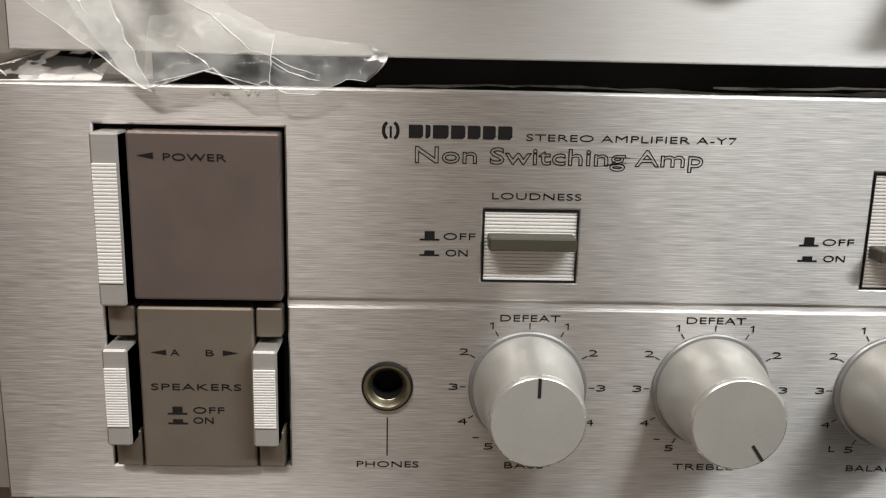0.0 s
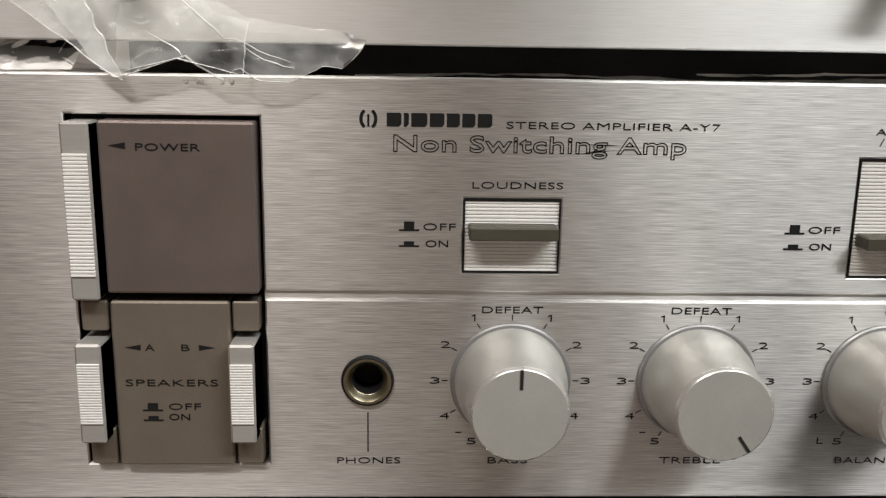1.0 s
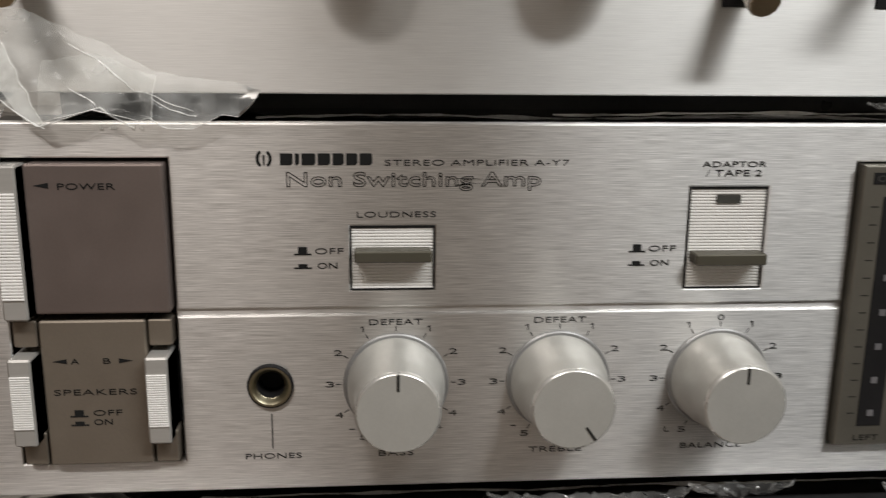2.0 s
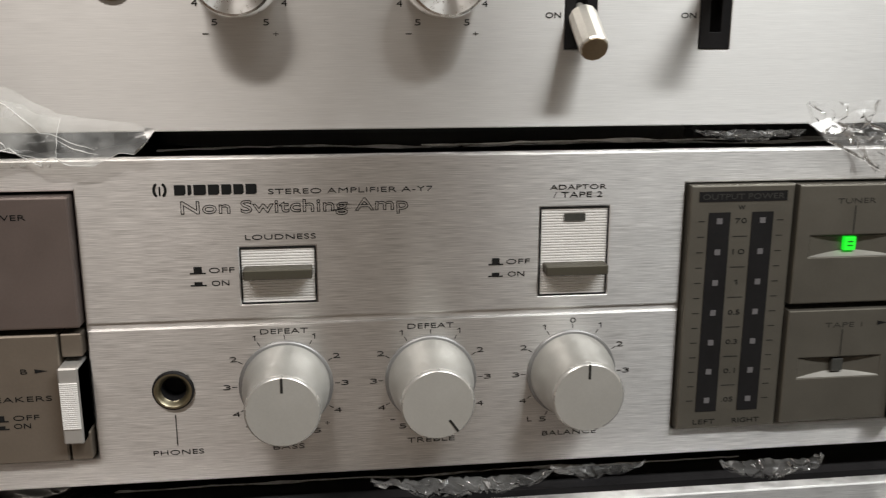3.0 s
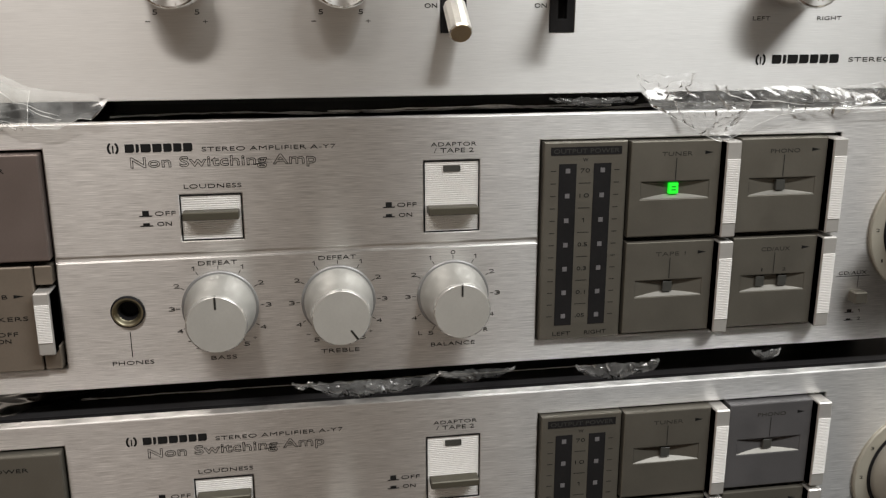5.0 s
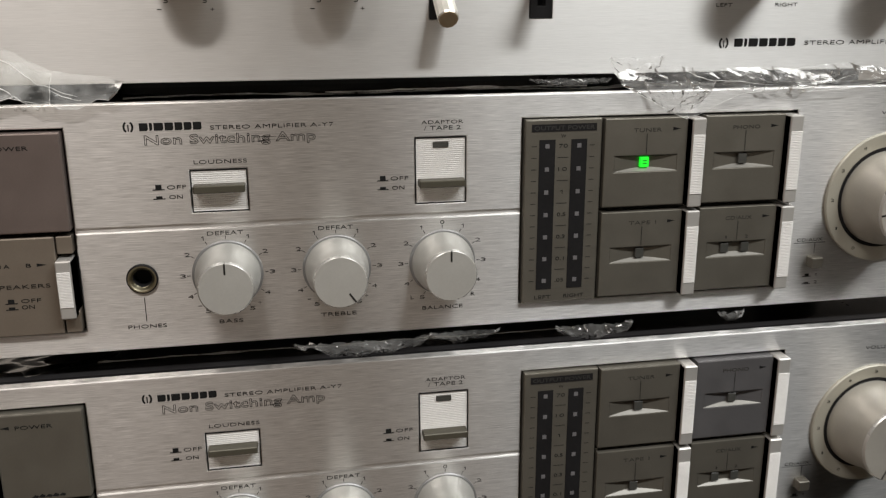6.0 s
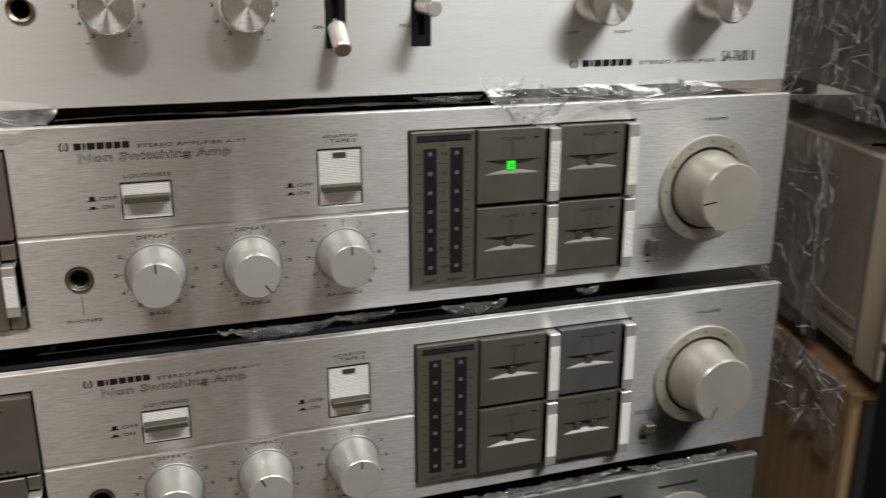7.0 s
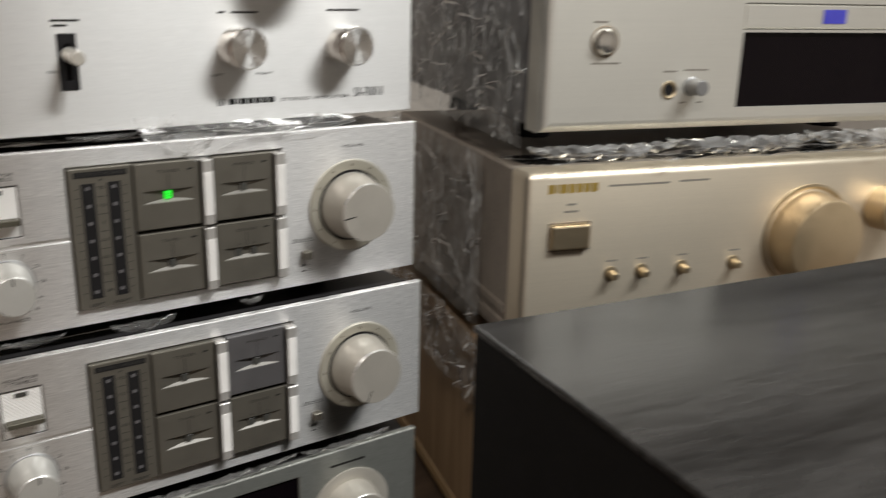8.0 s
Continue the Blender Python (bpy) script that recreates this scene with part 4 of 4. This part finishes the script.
# White ribbon film: paints the glints on creases and loose edges.
GLINT_FOLD = film_material("film_glint", 0.85, 0.25, (0.95, 0.95, 0.95))
FILM_WHITE = film_material("hazy_film", 0.36, 0.10, (0.97, 0.97, 0.96))
FILM_SIDE = film_material("stretched_film", 0.10, 0.12, (0.97, 0.97, 0.97))
FILM_CLEAR = film_material("glinting_film", 0.08, 0.145, (0.98, 0.98, 0.98))
FILM_SMOKE = film_material("smoke_film", 0.045, 0.10, (0.9, 0.9, 0.9))
LABEL = "crumpled clear plastic film torn at the gap"
EDGE_LABEL = "thin edge of clear film along the gap, its glints drawn white"
def film_flap(label, top, bottom, y_top, y_bottom, amp_mm, seed, mat, nx=70, nz=26, lean=0.5, folds=6, fine_k=0.34):
    """A hanging flap of film between two outlines of (x, z), with long slanting folds."""
    def along(line, u):
        x = line[0][0] + (line[-1][0] - line[0][0]) * u
        for (xa, za), (xb, zb) in zip(line, line[1:]):
            if x <= xb + 1e-6:
                return x, za + (zb - za) * (x - xa) / (xb - xa)
        return line[-1]
    bm = bmesh.new()
    rows = []
    for i in range(nx + 1):
        u = i / nx
        (xt, zt), (xb, zb) = along(top, u), along(bottom, u)
        row = []
        for k in range(nz + 1):
            v = k / nz
            x, z = xt + (xb - xt) * v, zt + (zb - zt) * v
            h = crumple(((x + lean * z) * 0.045, (z - 0.4 * lean * x) * 0.02, 0.0), seed, 2)
            fine = crumple((x * 0.14, z * 0.2, 2.0), seed + 2, 3)
            body = math.sin(math.pi * min(1.0, 0.15 + v))
            y = y_top + (y_bottom - y_top) * v - (abs(h) * amp_mm + fine_k * amp_mm * fine) * (0.35 + 0.65 * body)
            row.append(bm.verts.new((x + 0.5 * fine, y, z + 0.5 * fine * (1 - v))))
        rows.append(row)
    for a, b in zip(rows, rows[1:]):
        for k in range(nz):
            bm.faces.new((a[k], b[k], b[k + 1], a[k + 1]))
    chance = random.Random(seed)
    lines = [[row[nz].co.copy() for row in rows], [rows[-1][k].co.copy() for k in range(nz + 1)]]
    for n in range(folds):
        i, slope = chance.randint(0, nx), chance.choice((-2, -1, 0, 1, 2))
        k0, k1 = sorted((chance.randint(0, nz), chance.randint(0, nz)))
        line = [rows[round(i + slope * (k - k0))][k].co.copy() for k in range(k0, k1 + 1) if 0 <= round(i + slope * (k - k0)) <= nx]
        lines.append(line)
    ob = part("plastic_film", bm, mat, None, smooth=True)
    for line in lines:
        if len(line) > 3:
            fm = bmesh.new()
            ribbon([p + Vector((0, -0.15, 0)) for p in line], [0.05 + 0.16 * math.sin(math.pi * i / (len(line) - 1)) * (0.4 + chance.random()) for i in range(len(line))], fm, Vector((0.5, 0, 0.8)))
            part("fold", fm, GLINT_FOLD, ob, smooth=True)
    return tagged(ob, label, "film")


def film_clump(label, x0, x1, z0, z1, y, deep, seed, mat, cell=1.3, crease=0.16, drop=0.5):
    """A bunched knot of film: small sharp facets that catch the lamps, ragged at its lower edge."""
    bm = bmesh.new()
    chance = random.Random(seed)
    nx, nz = max(6, int((x1 - x0) / cell)), max(5, int((z1 - z0) / cell))
    rows = []
    for i in range(nx + 1):
        u = i / nx
        x = x0 + (x1 - x0) * u
        swell = math.sin(math.pi * min(1.0, max(0.0, u))) ** 0.5
        low = z1 - (z1 - z0) * swell * (1 - drop * (0.5 + 0.5 * noise.noise(Vector((x * 0.11, seed, 4)))))
        row = []
        for k in range(nz + 1):
            v = k / nz
            z = z1 + (low - z1) * v
            h = crumple((x * crease, z * crease * 0.8, seed), seed, 2) + 0.5 * chance.uniform(-1, 1)
            row.append(bm.verts.new((x + 0.5 * cell * chance.uniform(-1, 1), y - deep * (0.25 + 0.75 * math.sin(math.pi * (0.1 + 0.8 * v)) * swell) - 0.28 * deep * h, z + 0.4 * cell * chance.uniform(-1, 1))))
        rows.append(row)
    for a, b in zip(rows, rows[1:]):
        for k in range(nz):
            if chance.random() < 0.5:
                bm.faces.new((a[k], b[k], b[k + 1]))
                bm.faces.new((a[k], b[k + 1], a[k + 1]))
            else:
                bm.faces.new((a[k], b[k], a[k + 1]))
                bm.faces.new((b[k], b[k + 1], a[k + 1]))
    ob = part("plastic_film", bm, mat, None)
    return tagged(ob, label, "film")


# between the two upper amplifiers
film_flap(LABEL, [(9, 1113), (30, 1113), (45, 1107), (57, 1100), (66, 1098.6), (74, 1097.6), (81, 1096.2)], [(9, 1107), (22, 1098), (34, 1088.6), (41, 1091), (47, 1093), (54, 1088.4), (57, 1091), (61, 1088.5), (67, 1088.3), (73, 1091.5), (77, 1091), (81, 1095)], 6, -2.6, 2.4, 3, FILM, fine_k=0.16, folds=2)
film_flap(LABEL, [(11, 1114), (24, 1109)], [(31, 1090.5), (35.5, 1088.3)], 4, -3.2, 1.0, 8, FILM_WHITE, nx=22, fine_k=0.1, folds=1)
film_flap(LABEL, [(34, 1102), (46, 1104), (58, 1099)], [(34, 1089.5), (46, 1092.5), (58, 1089.5)], 3, -3.4, 2.0, 21, FILM, lean=-0.6, nx=40, fine_k=0.12, folds=3)
film_flap("clear film pulled tight over the corner of the case", [(-6, 1093), (10, 1097), (24, 1096.5)], [(-6, 1089.6), (10, 1089.8), (24, 1090)], 16, 2, 1.4, 24, FILM, nx=50, fine_k=0.15, folds=8)
film_sheet("grey clear film tucked over the case", [(70, 1087.5), (14, 1089), (5, 1092), (2, 1091)], (-6, 66), 2.4, 6, FILM_SMOKE, ragged=0.2, scale=0.05)
film_flap(LABEL, [(258, 1095), (272, 1099), (296, 1096), (322, 1097), (345, 1094)], [(258, 1092), (266, 1088), (276, 1083), (284, 1079), (293, 1082), (306, 1088), (330, 1090), (345, 1092)], 8, -2.5, 2.2, 12, FILM_CLEAR, nx=100, fine_k=0.5, folds=5)
film_clump("crumpled knot of clear plastic film at the gap", 268, 296, 1077.5, 1093, -0.5, 3.2, 14, FILM_CLEAR, 1.2)
film_clump("small crumpled tuft of clear plastic film at the gap", 255, 276, 1088, 1102, 3, 3.0, 18, FILM_CLEAR, 1.6)
film_clump("thin crumpled fringe of clear plastic film", 298, 350, 1084, 1096, 1, 3.0, 16, FILM_CLEAR, 1.6)
film_flap(LABEL, [(330, 1096), (352, 1098), (376, 1095)], [(330, 1088), (352, 1089), (376, 1093)], 5, -2.5, 2.0, 29, FILM_CLEAR, nx=60, fine_k=0.4, folds=4)
film_clump("small glinting tuft of clear film inside the gap", 226, 258, 1089.8, 1094, 8, 2.4, 22, FILM_CLEAR, 1.2)
for k, (x0, x1, y, z) in enumerate(((78, 420, 20, 1089.4), (150, 250, 12, 1091.0), (180, 330, 34, 1088.2))):
    gap_edge(EDGE_LABEL, x0, x1, y, z, 20 + k)
film_sheet("smooth clear film over the black case", [(80, 1087), (40, 1088), (14, 1088.5)], (66, 418), 0.8, 27, FILM_SMOKE, ragged=0.2, scale=0.02, cell=2.5)
# between the two middle amplifiers
TUFT = "crumpled tuft of clear plastic film under the panel"
film_clump(TUFT, 134, 186, 989.0, 998.5, -1, 4.5, 15, FILM_CLEAR, 1.2, 0.2, 0.9)
film_clump(TUFT, 186, 214, 990.5, 998.5, 1, 3.0, 13, FILM_CLEAR, 1.2, 0.2, 1.0)
film_clump(TUFT, 236, 268, 988.5, 998.5, -1, 4.5, 26, FILM_CLEAR, 1.2, 0.2, 0.8)
film_clump(TUFT, 306, 318, 993, 998.5, 1, 2.5, 36, FILM_CLEAR, 1.2, 0.2, 0.8)
film_sheet(LABEL, [(30, 989.5), (4, 992), (-4, 993)], (-5, 66), 2.6, 17, FILM_THIN, ragged=0.4, scale=0.06)
gap_edge(EDGE_LABEL, 60, 250, 14, 990.6, 31)
# under the lower amplifier
film_clump(TUFT, 204, 330, 892.5, 901, -11, 4.0, 19, FILM_CLEAR, 1.6, 0.18, 1.0)
film_clump(TUFT, 335, 394, 892.5, 901, -11, 4.0, 23, FILM_CLEAR, 1.5, 0.18, 0.9)


def side_film(label, y0, y1, z0, z1, off, amp_mm, seed, mat, scale, folds, seams=()):
    """A sheet stretched over the side of the second stack, in that stack's own frame, with white ribbons for the glints
    on its folds.
    """
    bm = bmesh.new()
    ny, nz = int((y1 - y0) / 3.0), int((z1 - z0) / 3.0)
    rows = []
    for i in range(ny + 1):
        row = []
        for k in range(nz + 1):
            y, z = y0 + (y1 - y0) * i / ny, z0 + (z1 - z0) * k / nz
            h = crumple((y * scale, z * scale * 0.8, 1.0), seed, 2) * amp_mm
            row.append(bm.verts.new((off - abs(h), y, z)))
        rows.append(row)
    for a, b in zip(rows, rows[1:]):
        for k in range(nz):
            bm.faces.new((a[k], a[k + 1], b[k + 1], b[k]))
    ob = part("plastic_film", bm, mat, None, smooth=True)
    ob.matrix_world = RIGHT
    chance = random.Random(seed)
    for n in range(folds):
        fm = bmesh.new()
        y, z = chance.uniform(y0, y1), chance.uniform(z0, z1)
        way = chance.choice((chance.uniform(1.2, 1.9), chance.uniform(-0.6, 0.7), chance.uniform(2.2, 2.7)))
        pts, ws = [], []
        count = chance.randint(8, 30)
        for s in range(count):
            if not (y0 - 4 < y < y1 and z0 < z < z1):
                break
            h = crumple((y * scale, z * scale * 0.8, 1.0), seed, 2) * amp_mm
            pts.append((off - abs(h) - 0.6, y, z))
            ws.append((0.35 + 1.3 * chance.random() ** 4) * (1 - s / count) + 0.10)
            if chance.random() < 0.14:
                way += chance.choice((-0.9, -0.6, 0.6, 0.9))
            y, z = y + 3.6 * math.cos(way), z + 3.6 * math.sin(way)
        if len(pts) > 3:
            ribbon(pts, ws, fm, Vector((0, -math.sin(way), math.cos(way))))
            part("fold", fm, GLINT_FOLD, ob, smooth=True)
        else:
            fm.free()
    for y in seams:
        fm = bmesh.new()
        pts, ws = [], []
        for s in range(int((z1 - z0) / 3)):
            z = z0 + 3 * s
            yy = y + 7 * noise.noise(Vector((z * 0.02, seed, y)))
            h = crumple((yy * scale, z * scale * 0.8, 1.0), seed, 2) * amp_mm
            pts.append((off - abs(h) - 0.8, yy, z))
            ws.append(0.25 + 2.2 * max(0.0, noise.noise(Vector((z * 0.16, y, seed)))) * (0.5 + 0.5 * chance.random()))
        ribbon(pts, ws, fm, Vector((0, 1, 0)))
        part("seam", fm, GLINT_FOLD, ob, smooth=True)
    return tagged(ob, label, "film")


side_film("clear film stretched over the dark side of a case", 20, 330, 16, 162, 8, 4.0, 31, FILM_SIDE, 0.03, 150, (50, 120, 196))
side_film("clear film stretched over the brown side of a case", 70, 330, -146, 2, -1, 3.0, 33, FILM_SIDE, 0.03, 110, (88, 92, 168))
side_film("loose clear film hanging over the wooden cabinet", 15, 320, -215, -150, -4, 5.5, 35, FILM_SIDE, 0.04, 80, ())
film_right = film_sheet("clear film bunched between the two units", [(60, 1), (14, 4), (0, 9), (2, 16), (10, 25)], (2, 420), 5.0, 41, FILM, cell=1.8, scale=0.03, ragged=0.35)
film_right.matrix_world = RIGHT
for seed, x0, x1, y, z in ((61, 20, 150, -6, 9), (62, 70, 210, -4, 12), (63, 190, 400, -6, 8), (64, 230, 410, -5, 13), (65, 6, 90, -3, 14)):
    fm = bmesh.new()
    xs = [x0 + 4 * i for i in range((x1 - x0) // 4)]
    pts = [(x, y + 2 * noise.noise(Vector((x * 0.04, seed, 0))), z + 5 * noise.noise(Vector((x * 0.03, seed, 4)))) for x in xs]
    ribbon(pts, [0.3 + 2.4 * max(0.0, noise.noise(Vector((x * 0.07, seed, 9)))) for x in xs], fm, Vector((0, 0.3, 1)))
    part("fold", fm, FILM_CLEAR, film_right, smooth=True)
for seed, x0, x1, z0, z1 in ((71, 4, 130, 2, 20), (72, 120, 260, 2, 22), (73, 250, 418, 0, 24)):
    clump = film_clump("crumpled clear film squeezed between the two units", x0, x1, z0, z1, 8, 9.0, seed, FILM, 3.4, 0.06, 0.6)
    clump.matrix_world = RIGHT
